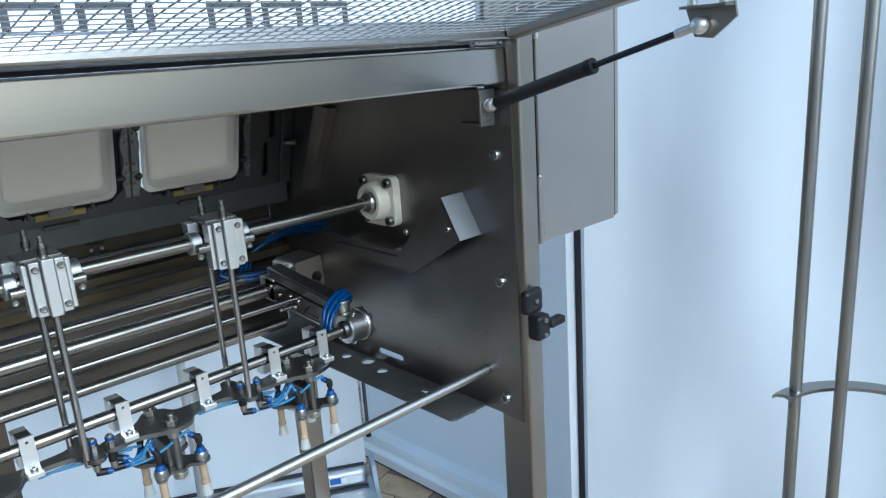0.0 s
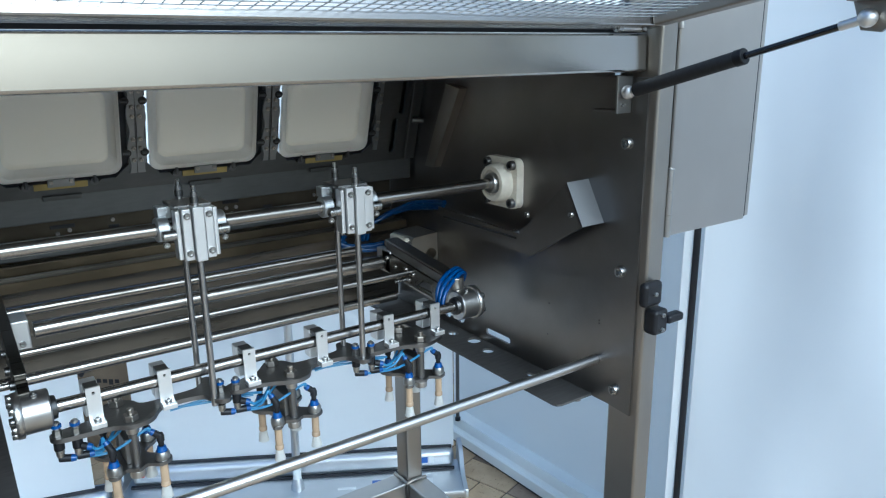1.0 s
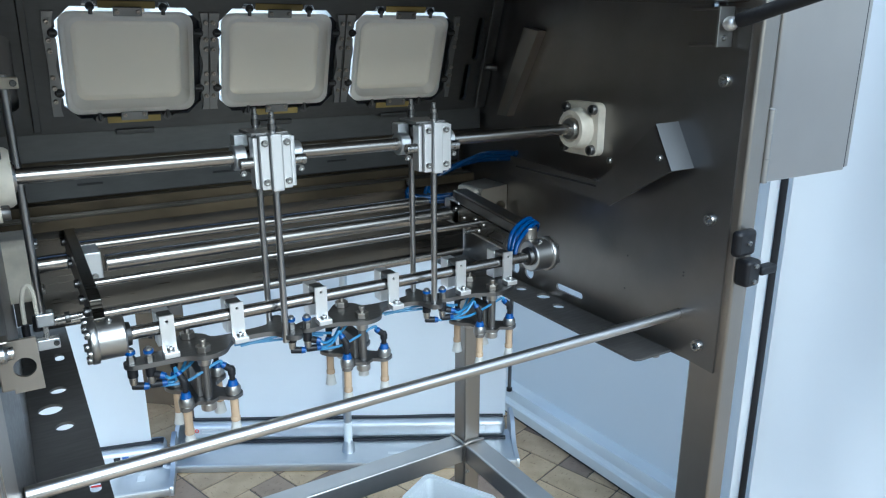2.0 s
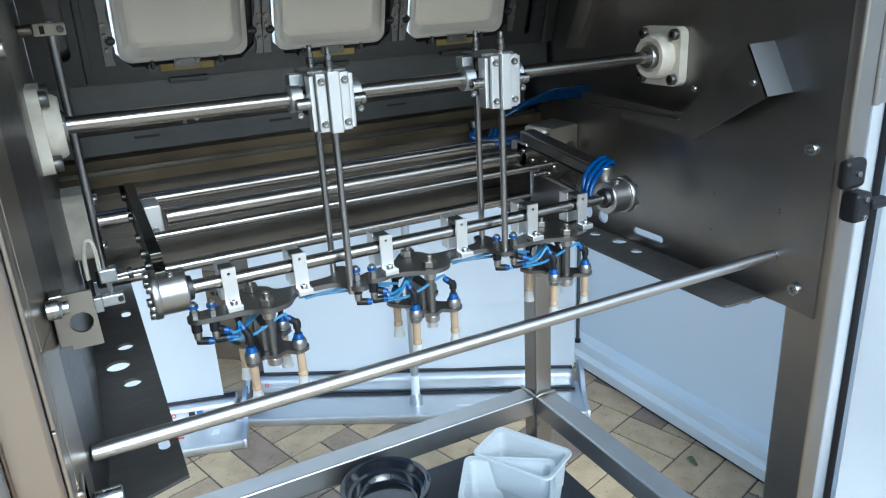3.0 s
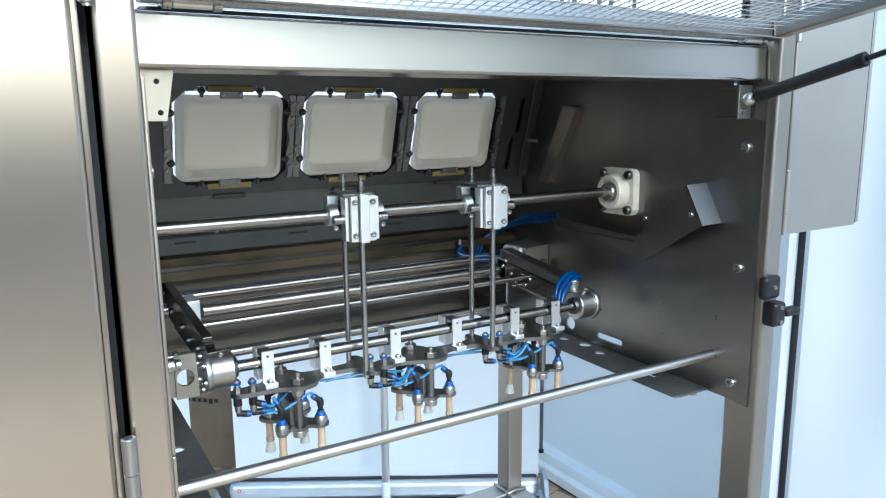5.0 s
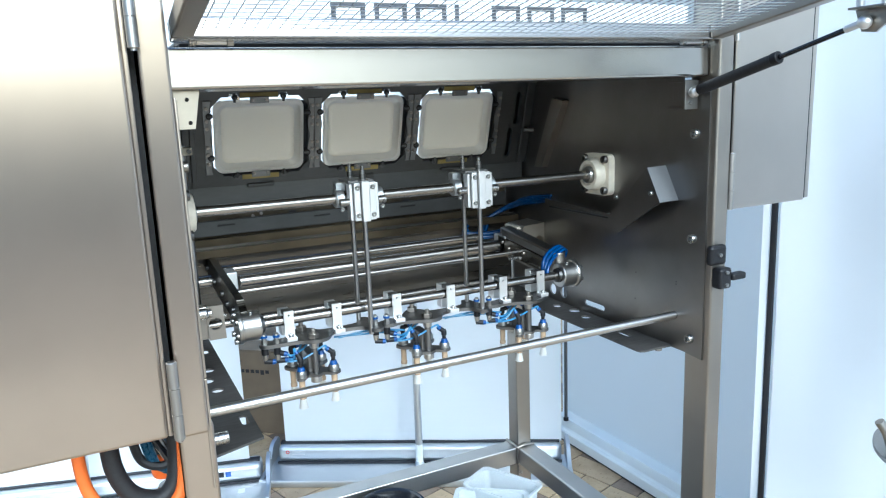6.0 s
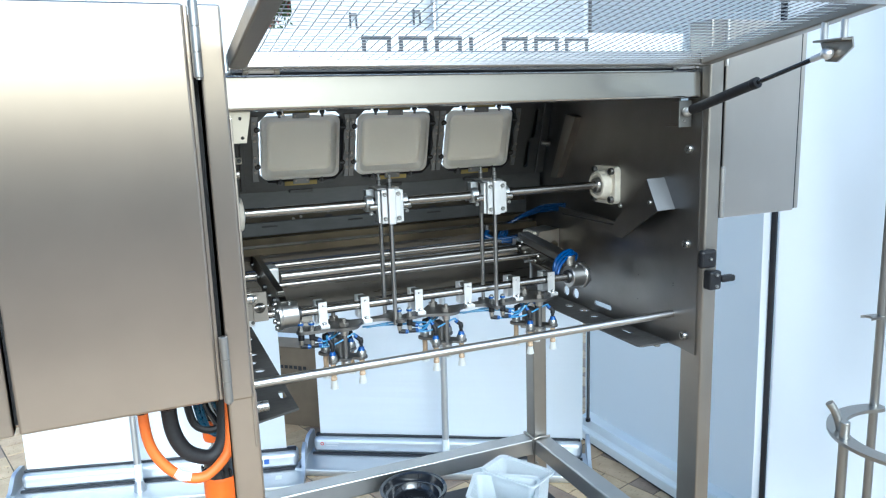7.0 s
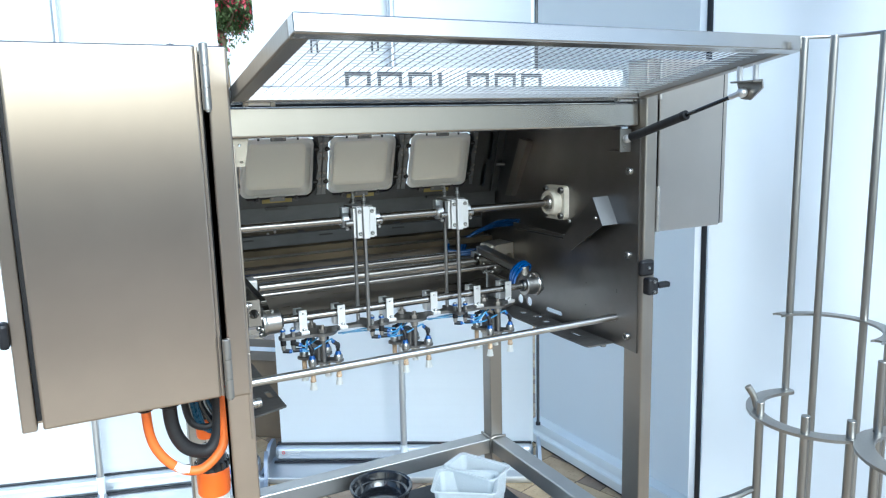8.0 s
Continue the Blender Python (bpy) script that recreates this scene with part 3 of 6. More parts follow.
PW = 0.027                      # width of the front posts
tube40("post", PX1, PX1 + PW, -0.022, 0.026, FLOOR + 0.035, 1.19, label="square stainless front post")
tube40("post", -0.371, -0.337, -0.022, 0.004, FLOOR + 0.035, 0.7435, M_CAB, "square stainless front post")
tube40("post_cover", FX0 - 0.026, FX0, FY, 0.026, 0.744, 1.19, M_CAB, "folded steel cover over the front post")
for x in (PX0 - 0.034, PX1):
    tube40("post", x, x + 0.034, 0.510, 0.548, FLOOR + 0.035, 1.12, label="square stainless rear post")
    for y in (0.002, 0.53):
        part("foot", lathe(bmesh.new(), [(0.022, 0.0), (0.024, 0.006), (0.020, 0.014), (0.008, 0.016), (0.008, 0.036)], Matrix.Translation((x + 0.02, y, FLOOR))), M_BLACK, machine, "black levelling foot")
lean = Matrix.Translation((0, -0.006, 1.078)) @ Matrix.Rotation(radians(-2.5), 4, "X") @ Matrix.Translation((0, 0.006, -1.078))
part("top_beam", box(bmesh.new(), FX0 + 0.0005, PX1 - 0.001, -0.006, 0.032, 1.078, 1.118, 0.003, 3, m=lean), M_BEAM, machine, "brushed square top beam")
tube40("rear_rail", PX0 + 0.001, PX1 - 0.001, 0.510, 0.550, 0.266, 0.305, M_RAIL, "square rear foot rail")
tube40("side_rail", PX1, PX1 + 0.040, 0.027, 0.509, 0.266, 0.305, M_RAIL, "square side foot rail")
tube40("side_rail", PX0 - 0.040, PX0, 0.027, 0.509, 0.266, 0.305, M_RAIL, "square side foot rail")
tube40("top_rail", PX1, PX1 + 0.040, 0.027, 0.509, 1.079, 1.118, M_BEAM)
tube40("top_rail", PX0 - 0.040, PX0, 0.027, 0.509, 1.079, 1.118, M_BEAM)
tube40("rear_beam", PX0 + 0.001, PX1 - 0.001, 0.511, 0.549, 1.079, 1.118, M_BEAM)
# weld beads where rails and leg meet
for pts in ([(PX1 - 0.002, 0.508, 0.306), (PX1 + 0.012, 0.507, 0.309), (PX1 + 0.040, 0.508, 0.306)], [(PX1 - 0.003, 0.506, 0.3065), (PX1 - 0.004, 0.525, 0.3085), (PX1 - 0.003, 0.552, 0.3060)], [(PX1 - 0.002, 0.5075, 0.305), (PX1 - 0.003, 0.5070, 0.285), (PX1 - 0.002, 0.5075, 0.267)]):
    part("weld", sweep(bmesh.new(), smooth_path(pts, 6), 0.0032, 8), M_POST, machine, "rough weld bead")
part("leg_screw", SMALL_SCREW, None, machine, "", aim((PX1 + 0.006, 0.510, 0.245), (0, -1, 0)) @ Matrix.Scale(1.3, 4))


def side_plate(side):
    """Right (+1) or left (-1) plate with its folded ledge and their holes."""
    xi = PX1 - 0.003 if side > 0 else PX0
    bm = bmesh.new()
    out = [(-0.011, 0.672), (0.026, 0.675), (0.050, 0.675), (0.548, 0.675), (0.548, 1.1222), (0.040, 1.1222), (0.040, 1.072), (-0.011, 1.072)]
    if side < 0:
        out = [(0.1005, 0.675), (0.548, 0.675), (0.548, 1.1222), (0.1005, 1.1222)]
    plate(bm, out, [disc(0.366, 0.6975, 0.0105), disc(0.331, 0.6985, 0.0105), slot(0.239, 0.6955, 0.056, 0.0095)] if side > 0 else [disc(0.30, 0.712, 0.010)], 0.003, frame_yz(xi))
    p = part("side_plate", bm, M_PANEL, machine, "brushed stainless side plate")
    w0, w1 = (xi - 0.059, xi) if side > 0 else (xi + 0.003, xi + 0.057)
    bm = bmesh.new()
    if side > 0:
        outl = [(w0, 0.060), (w0 + 0.002, 0.054), (w0 + 0.008, 0.0515), (w1, 0.0505), (w1, 0.545), (w0, 0.545)]
        cut = [disc(0.3375, 0.280, 0.0105), disc(0.330, 0.237, 0.0085), disc(0.330, 0.323, 0.0085), slot(0.325, 0.130, 0.009, 0.030)]
    else:
        outl = [(-0.3345, 0.036), (w1, 0.058), (w1, 0.545), (w0, 0.545), (w0, 0.102)]
        cut = [disc(-0.2965, 0.323, 0.0085), disc(-0.307, 0.280, 0.0115), disc(-0.2975, 0.236, 0.0085), slot(-0.2845, 0.118, 0.009, 0.030), slot(-0.288, 0.415, 0.010, 0.022)]
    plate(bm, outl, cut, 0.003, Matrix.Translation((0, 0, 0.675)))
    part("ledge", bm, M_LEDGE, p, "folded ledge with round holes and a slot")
    return p


plate_r, plate_l = side_plate(1), side_plate(-1)
for z in (1.0, 0.85, 0.699):
    part("bolt", SCREW, None, plate_r, "", aim((PX1 - 0.003, 0.012, z), (-1, 0, 0)) @ Matrix.Scale(1.5, 4))
part("spacer", cyl(bmesh.new(), (-0.3362, 0.020, 0.705), (PX0 + 0.012, 0.020, 0.705), 0.007, 14, bev=0.001), M_BOLT, plate_l)
part("screw", SCREW, None, plate_r, "", aim((0.335, 0.062, 0.675), (0, 0, -1)) @ Matrix.Scale(1.4, 4))

for y, z in ((0.1325, 0.7765), (0.1335, 0.7325), (0.043, 0.7795), (0.043, 0.7755)):
    part("rivet", lathe(bmesh.new(), [(0.0013, 0.0), (0.0013, 0.0004), (0.0001, 0.0006)], aim((PX1 - 0.003, y, z), (-1, 0, 0)), 10), M_DKBOLT, plate_r)
# its front edge is folded outwards behind the post cover
for z0, z1 in ((0.675, 0.8343), (0.8352, 1.072)):
    bm = plate(bmesh.new(), [(-0.3435, -0.0118), (-0.3405, -0.0118), (-0.3354, 0.0300), (-0.3384, 0.0300)], [], z1 - z0, Matrix.Translation((0, 0, z0)))
    # paler than the panel behind it: the fall of light is in the colours
    part("front_fold", bm, M_EDGE, plate_l, "folded front edge of the side plate, light put into its pale colour")
bm = plate(bmesh.new(), [(-0.3384, 0.0303), (-0.3354, 0.0303), (PX0 + 0.003, 0.1003), (PX0, 0.1003)], [], 0.397, Matrix.Translation((0, 0, 0.675)))
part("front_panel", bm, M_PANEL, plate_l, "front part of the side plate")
# edge strips on the inner side of the cover
for y0, y1, z0, z1 in ((-0.0250, -0.0122, 0.672, 0.8345), (-0.0250, -0.0122, 0.8355, 1.07), (-0.0415, -0.0275, 0.748, 0.7985), (-0.0415, -0.0275, 0.7995, 1.07)):
    part("edge_strip", box(bmesh.new(), FX0 + 0.0003, FX0 + 0.0030, y0, y1, z0, z1, 0.0008), M_EDGE, plate_l, "folded steel edge strip")
# tie rod across the front
part("tie_rod", cyl(bmesh.new(), (-0.3330, 0.046, 0.727), (PX1 - 0.003, 0.046, 0.727), 0.0061, 20, bev=0.001), M_TIE, machine, "polished round tie rod")


# ---- shaft, bearings and clamps ----
SH = Vector((0, 0.222, 0.929))
part("shaft", cyl(bmesh.new(), (PX0 + 0.004, SH.y, SH.z), (PX1 - 0.006, SH.y, SH.z), 0.0072, 24), M_ROD, machine, "polished round shaft")


def flange_bearing(x, side):
    bm = bmesh.new()
    m = frame_yz(0)
    out = [(SH.y + a, SH.z + b) for a, b in round_rect(0.068, 0.068, 0.010, 4)]
    thick = 0.012 if side > 0 else 0.009
    plate(bm, out, [], thick, Matrix.Translation((x if side < 0 else x - thick, 0, 0)) @ m)
    fl = part("flange_bearing", bm, M_POM, machine, "cream white plastic flange bearing")
    xs = x - side * thick
    k = thick / 0.012
    bm = bmesh.new()
    lathe(bm, [(0.027, 0.0), (0.026, 0.012 * k), (0.0235, 0.0165 * k), (0.018, 0.0165 * k), (0.0165, 0.012 * k), (0.0074, 0.012 * k)], aim((xs, SH.y, SH.z), (-side, 0, 0)))
    part("boss", bm, M_POM, fl, "round white bearing boss")
    bm = bmesh.new()
    lathe(bm, [(0.0140, 0.0), (0.0140, 0.017 * k), (0.0125, 0.020 * k), (0.0074, 0.020 * k)], aim((xs, SH.y, SH.z), (-side, 0, 0)))
    part("collar", bm, M_BOLT, fl, "steel shaft collar")
    for a in (-1, 1):
        for b in (-1, 1):
            part("screw", BEARING_SCREW, None, fl, "", aim((xs, SH.y + a * 0.0255, SH.z + b * 0.0255), (-side, 0, 0)) @ Matrix.Scale(1.45, 4))
    return fl


flange_bearing(PX1 - 0.003, 1)
flange_bearing(PX0 + 0.003, -1)
# second bearing on the left plate, for the pivot of the swing arm
bm = bmesh.new()
plate(bm, [(0.455 + a, 0.785 + b) for a, b in round_rect(0.066, 0.075, 0.010, 4)], [], 0.030, frame_yz(PX0 + 0.003))
low_bearing = part("flange_bearing", bm, M_POM, machine, "cream white plastic flange bearing")
for b in (-0.028, 0.028):
    part("screw", SCREW, None, low_bearing, "", aim((PX0 + 0.033, 0.440, 0.785 + b), (1, 0, 0)) @ Matrix.Scale(1.4, 4))


def rod_clamp(x):
    """Clamp on the shaft with two upright rods that carry the suction plates."""
    yf = 0.1905
    bm = box(bmesh.new(), x - 0.0055, x + 0.0055, yf, yf + 0.020, 0.8970, 0.9535, 0.001)
    c = part("rod_clamp", bm, M_ALU, machine, "milled aluminium rod clamp")
    for s in (-1, 1):
        part("cheek", box(bmesh.new(), x + s * 0.0112 - 0.0045, x + s * 0.0112 + 0.0045, yf + 0.004, yf + 0.020, 0.8985, 0.952, 0.001), M_ALU, c)
        part("side_plate", box(bmesh.new(), x + s * 0.0190 - 0.0022, x + s * 0.0190 + 0.0022, yf + 0.008, yf + 0.022, 0.8995, 0.950, 0.0008), M_ALU, c)
        for z in (0.9065, 0.945):
            part("screw", SMALL_SCREW, None, c, "", aim((x + s * 0.0112, yf + 0.004, z), (0, -1, 0)) @ Matrix.Scale(1.25, 4))
        bm = bmesh.new()
        lathe(bm, [(0.0072, -0.006), (0.0120, -0.006), (0.0128, -0.005), (0.0128, 0.005), (0.0120, 0.006), (0.0072, 0.006)], aim((x + s * (0.030 if s < 0 else 0.028), SH.y, SH.z), (1, 0, 0)))
        part("split_collar", bm, M_ALU_SATIN, c, "round split collar")
        part("collar_pin", cyl(bmesh.new(), (x + s * 0.019, 0.205, 0.925), (x + s * 0.034, 0.205, 0.925), 0.0055, 14, bev=0.0008), M_BOLT, c)
        part("screw", SMALL_SCREW, None, c, "", aim((x + s * 0.030, 0.2095, 0.915), (0, -1, 0)) @ Matrix.Scale(1.2, 4))
    part("cap_plate", box(bmesh.new(), x - 0.020, x + 0.018, 0.206, 0.248, 0.9505, 0.9540, 0.0008), M_DARK, c)
    part("lug", box(bmesh.new(), x - 0.031, x - 0.017, 0.228, 0.243, 0.938, 0.9503, 0.001), M_ALU_SATIN, c)
    part("rear_block", box(bmesh.new(), x - 0.014, x + 0.012, 0.2295, 0.258, 0.9085, 0.9455, 0.0015), M_DARK, c)
    for y, r, z0 in ((0.202, 0.0036, 0.730), (0.250, 0.0034, 0.735)):
        xr = x if y < 0.22 else x - 0.002
        part("upright_rod", cyl(bmesh.new(), (xr, y, z0), (xr, y, 0.968), r, 14, bev=0.0008), M_RODZ, c, "thin polished upright rod")
        part("rod_tip", cyl(bmesh.new(), (xr, y, 0.962), (xr, y, 0.9745), r * 0.72, 12, bev=0.0006), M_BOLT, c)
        part("stop_ring", cyl(bmesh.new(), (xr, y, 0.9565), (xr, y, 0.963), r * 1.25, 14, bev=0.0006), M_DARK, c)
    return c


for x in (-0.0800, 0.1048):
    rod_clamp(x)

# ---- swing arms and lower bar ----
BAR = Vector((0, 0.225, 0.765))
part("lower_bar", cyl(bmesh.new(), (-0.230, BAR.y, BAR.z), (0.260, BAR.y, BAR.z), 0.0068, 20), M_ROD, machine, "polished carrier bar")


def end_hub(a, x, d):
    """Flanged hub that holds the end of the carrier bar; d points along the bar."""
    hx = x - d * 0.012
    bm = lathe(bmesh.new(), [(0.0001, 0.0), (0.0226, 0.0), (0.0232, 0.001), (0.0232, 0.006), (0.0226, 0.0068), (0.0205, 0.0072), (0.0205, 0.0305), (0.0195, 0.032), (0.0105, 0.032), (0.0001, 0.032)], aim((hx, BAR.y, BAR.z), (d, 0, 0)), 36)
    part("end_hub", bm, M_HUB, a, "turned steel end hub")
    part("shaft_seal", lathe(bmesh.new(), [(0.0072, 0.0), (0.0125, 0.0), (0.0115, 0.005), (0.0072, 0.006)], aim((hx + d * 0.032, BAR.y, BAR.z), (d, 0, 0)), 24), M_DKBOLT, a, "dark shaft seal")
    part("hub_screw", SMALL_SCREW, None, a, "", aim((hx + d * 0.019, BAR.y - 0.006, BAR.z + 0.0194), (0, -0.3, 0.95)) @ Matrix.Scale(1.2, 4))
    for k in range(6):
        ang = radians(60 * k + 20)
        part("hub_bolt", SCREW, None, a, "", aim((hx, BAR.y + 0.0185 * math.cos(ang), BAR.z + 0.0185 * math.sin(ang)), (-d, 0, 0)) @ Matrix.Scale(0.95, 4))


def left_arm():
    """Flat arm from the pivot down to the hub."""
    x = -0.254
    out = [(0.222, 0.772), (0.226, 0.786), (0.238, 0.792), (0.500, 0.812), (0.520, 0.806), (0.524, 0.786), (0.512, 0.774), (0.490, 0.770), (0.300, 0.764), (0.240, 0.768)]
    a = part("swing_arm", plate(bmesh.new(), out, [], 0.010, Matrix.Translation((x - 0.005, 0, 0)) @ frame_yz(0)), M_SHEET, machine, "grey flat steel swing arm")
    part("rail", box(bmesh.new(), x - 0.0058, x + 0.0058, 0.245, 0.505, 0.0, 0.006, 0.001, m=Matrix(((1, 0, 0, 0), (0, 1, 0, 0), (0, 0.076, 1, 0.774), (0, 0, 0, 1)))), M_SHEET, a, "grey steel top rail")
    end_hub(a, x, 1)
    for y, z in ((0.27, 0.779), (0.32, 0.776), (0.36, 0.782), (0.43, 0.786), (0.47, 0.782), (0.50, 0.796)):
        part("bolt", DARK_SCREW, None, a, "", aim((x - 0.005, y, z), (-1, 0, 0)) @ Matrix.Scale(1.2, 4))
    part("lower_web", plate(bmesh.new(), [(0.245, 0.752), (0.300, 0.752), (0.350, 0.758), (0.440, 0.7615), (0.440, 0.7635), (0.300, 0.7635), (0.245, 0.766)], [disc(0.31, 0.7575, 0.002, 8)], 0.006, Matrix.Translation((x - 0.003, 0, 0)) @ frame_yz(0)), M_DARK, a)


def right_arm():
    """Broad box arm with a braced inner web and the hub at its end."""
    slope = Matrix(((1, 0, 0, 0), (0, 1, 0, 0), (0, 0.118, 1, -0.118 * 0.25), (0, 0, 0, 1)))
    a = part("swing_arm", box(bmesh.new(), 0.2650, 0.2910, 0.246, 0.418, 0.7880, 0.8005, 0.003, 3, m=slope), M_POST, machine, "broad grey steel swing arm")
    part("arm_cap", cyl(bmesh.new(), (0.2780, 0.246, 0.7800), (0.2780, 0.246, 0.7990), 0.0120, 20, bev=0.001), M_POST, a, "rounded arm end")
    part("top_edge", box(bmesh.new(), 0.2622, 0.2648, 0.250, 0.405, 0.7870, 0.8000, 0.0006, m=slope), M_DARK, a, "dark arm edge")
    web = plate(bmesh.new(), [(0.252, 0.758), (0.290, 0.7625), (0.392, 0.7705), (0.415, 0.775), (0.415, 0.8050), (0.340, 0.7965), (0.252, 0.7865)], [[(0.278, 0.7685), (0.318, 0.7705), (0.300, 0.7830), (0.278, 0.7815)], disc(0.352, 0.781, 0.0030, 12)], 0.004, frame_yz(0.2600))
    part("web", web, M_SHEET, a, "grey steel web with a triangular cut-out")
    part("brace", box(bmesh.new(), 0.2585, 0.2655, 0.276, 0.392, 0.0, 0.0040, 0.0008, m=Matrix(((1, 0, 0, 0), (0, 1, 0, 0), (0, 0.075, 1, 0.7405), (0, 0, 0, 1)))), M_POST, a, "folded lower flange")
    for y, z in ((0.262, 0.772), (0.325, 0.786), (0.336, 0.775), (0.345, 0.789), (0.362, 0.774), (0.375, 0.786), (0.398, 0.795)):
        part("bolt", TOOL_SCREW, None, a, "", aim((0.2600, y, z), (-1, 0, 0)) @ Matrix.Scale(1.3, 4))
    part("pin", cyl(bmesh.new(), (0.236, 0.338, 0.776), (0.260, 0.338, 0.776), 0.0028, 12, bev=0.0005), M_BOLT, a, "small steel pin")
    end_hub(a, 0.284, -1)


left_arm()
right_arm()
part("pivot_stub", cyl(bmesh.new(), (PX0 + 0.004, 0.455, 0.783), (-0.262, 0.455, 0.783), 0.0105, 20), M_ROD, machine, "steel pivot stub")
part("pivot_stub", cyl(bmesh.new(), (0.266, 0.405, 0.790), (0.3005, 0.405, 0.790), 0.0085, 20), M_ROD, machine, "steel pivot stub")
for y, z, r, xl, xr, lab in ((0.461, 0.797, 0.0080, -0.252, 0.284, "polished cross rod"), (0.412, 0.786, 0.0108, -0.225, 0.262, "thick polished cross roller"), (0.330, 0.789, 0.0046, -0.256, 0.284, "thin polished cross rod"), (0.47, 0.703, 0.0080, -0.31, 0.315, "polished lower cross rod")):
    part("cross_rod", cyl(bmesh.new(), (xl, y, z), (xr, y, z), r, 24, bev=0.001), M_ROD, machine, lab)
for x in (-0.239, 0.269):
    part("roller_block", box(bmesh.new(), x - 0.009, x + 0.009, 0.392, 0.432, 0.770, 0.806, 0.0015), M_ALU, machine, "milled aluminium bearing block")
    part("block_screw", SMALL_SCREW, None, machine, "", aim((x, 0.392, 0.778), (0, -1, 0)) @ Matrix.Scale(1.3, 4))


# ---- carrier plates with suction clusters ----
def clip(x, parent):
    """Angle clip that hangs a carrier plate from the bar."""
    y = 0.2155
    bm = plate(bmesh.new(), [(-0.0068, -0.018), (0.0068, -0.018), (0.0068, 0.0205), (-0.0068, 0.0205)], [disc(0, 0.0145, 0.0016, 10)], 0.0028, Matrix.Translation((x, 0, 0.760)) @ frame_xz(y))
    c = part("bar_clip", bm, M_ALU, parent, "pale aluminium angle clip")
    part("toe", box(bmesh.new(), x - 0.0075, x + 0.0075, y - 0.014, y - 0.0005, 0.7395, 0.7455, 0.0008), M_ALU, c)
    part("screw", SMALL_SCREW, None, c, "", aim((x, y - 0.0075, 0.7455), (0, 0, 1)) @ Matrix.Scale(1.3, 4))
    part("back_block", box(bmesh.new(), x - 0.0075, x + 0.0075, 0.2335, 0.250, 0.741, 0.7775, 0.001), M_ALU, c)
    part("saddle", box(bmesh.new(), x - 0.0065, x + 0.0065, 0.2165, 0.2334, 0.7735, 0.7795, 0.001), M_DARK, c)


def rounded(pts, n=4):
    """A closed outline through the points, its corners rounded."""
    v = [Vector((a, b, 0)) for a, b in pts]
    out = []
    for k in range(len(v)):
        p0, p1, p2, p3 = v[k - 1], v[k], v[(k + 1) % len(v)], v[(k + 2) % len(v)]
        for i in range(n):
            t = i / n
            q = 0.5 * ((2 * p1) + (p2 - p0) * t + (2 * p0 - 5 * p1 + 4 * p2 - p3) * t * t + (3 * p1 - p0 - 3 * p2 + p3) * t ** 3)
            out.append((q.x, q.y))
    return out


def cup(p, parent, d):
    """Suction cup on a spring sleeve, hanging down from p, with a blue-ringed fitting above."""
    p = Vector(p)
    t = Matrix.Translation(p)
    c = part("suction_cup", lathe(bmesh.new(), [(0.0052, 0.004), (0.0056, 0.0), (0.0044, -0.002), (0.0043, -0.024), (0.0050, -0.025), (0.0050, -0.029), (0.0036, -0.030)], t, 18), M_CUP, parent, "tan suction cup sleeve")
    part("lip", lathe(bmesh.new(), [(0.0042, -0.0295), (0.0050, -0.034), (0.0066, -0.043), (0.0062, -0.0432), (0.0044, -0.035), (0.0036, -0.031)], t, 18), M_LIP, c, "clear silicone lip")
    part("collar", lathe(bmesh.new(), [(0.0068, 0.003), (0.0078, 0.004), (0.0078, 0.009), (0.0064, 0.012), (0.0052, 0.012)], t, 18), M_RACK, c, "grey collar nut")
    part("ring", cyl(bmesh.new(), p + Vector((0, 0, 0.012)), p + Vector((0, 0, 0.0175)), 0.0058, 16, r2=0.0042), M_BLUE, c, "blue ring")
    part("ring", cyl(bmesh.new(), p + Vector((0, 0, 0.0005)), p + Vector((0, 0, 0.003)), 0.0073, 16, bev=0.0005), M_RACK, c, "grey lower ring")
    bm = lathe(bmesh.new(), [(0.0030, 0.018), (0.0030, 0.023), (0.0040, 0.0235), (0.0042, 0.029), (0.0028, 0.0325)], t, 12)
    q = p + Vector((0, 0, 0.029))
    d = Vector(d).normalized()
    cyl(bm, q, q + d * 0.009, 0.0036, 12)
    part("elbow", bm, M_BLACK, c, "black elbow fitting")
    part("push_ring", cyl(bmesh.new(), q + d * 0.0088, q + d * 0.0125, 0.0038, 12, r2=0.0030), M_BLUE, c, "blue push ring")
    return q + d * 0.012, d


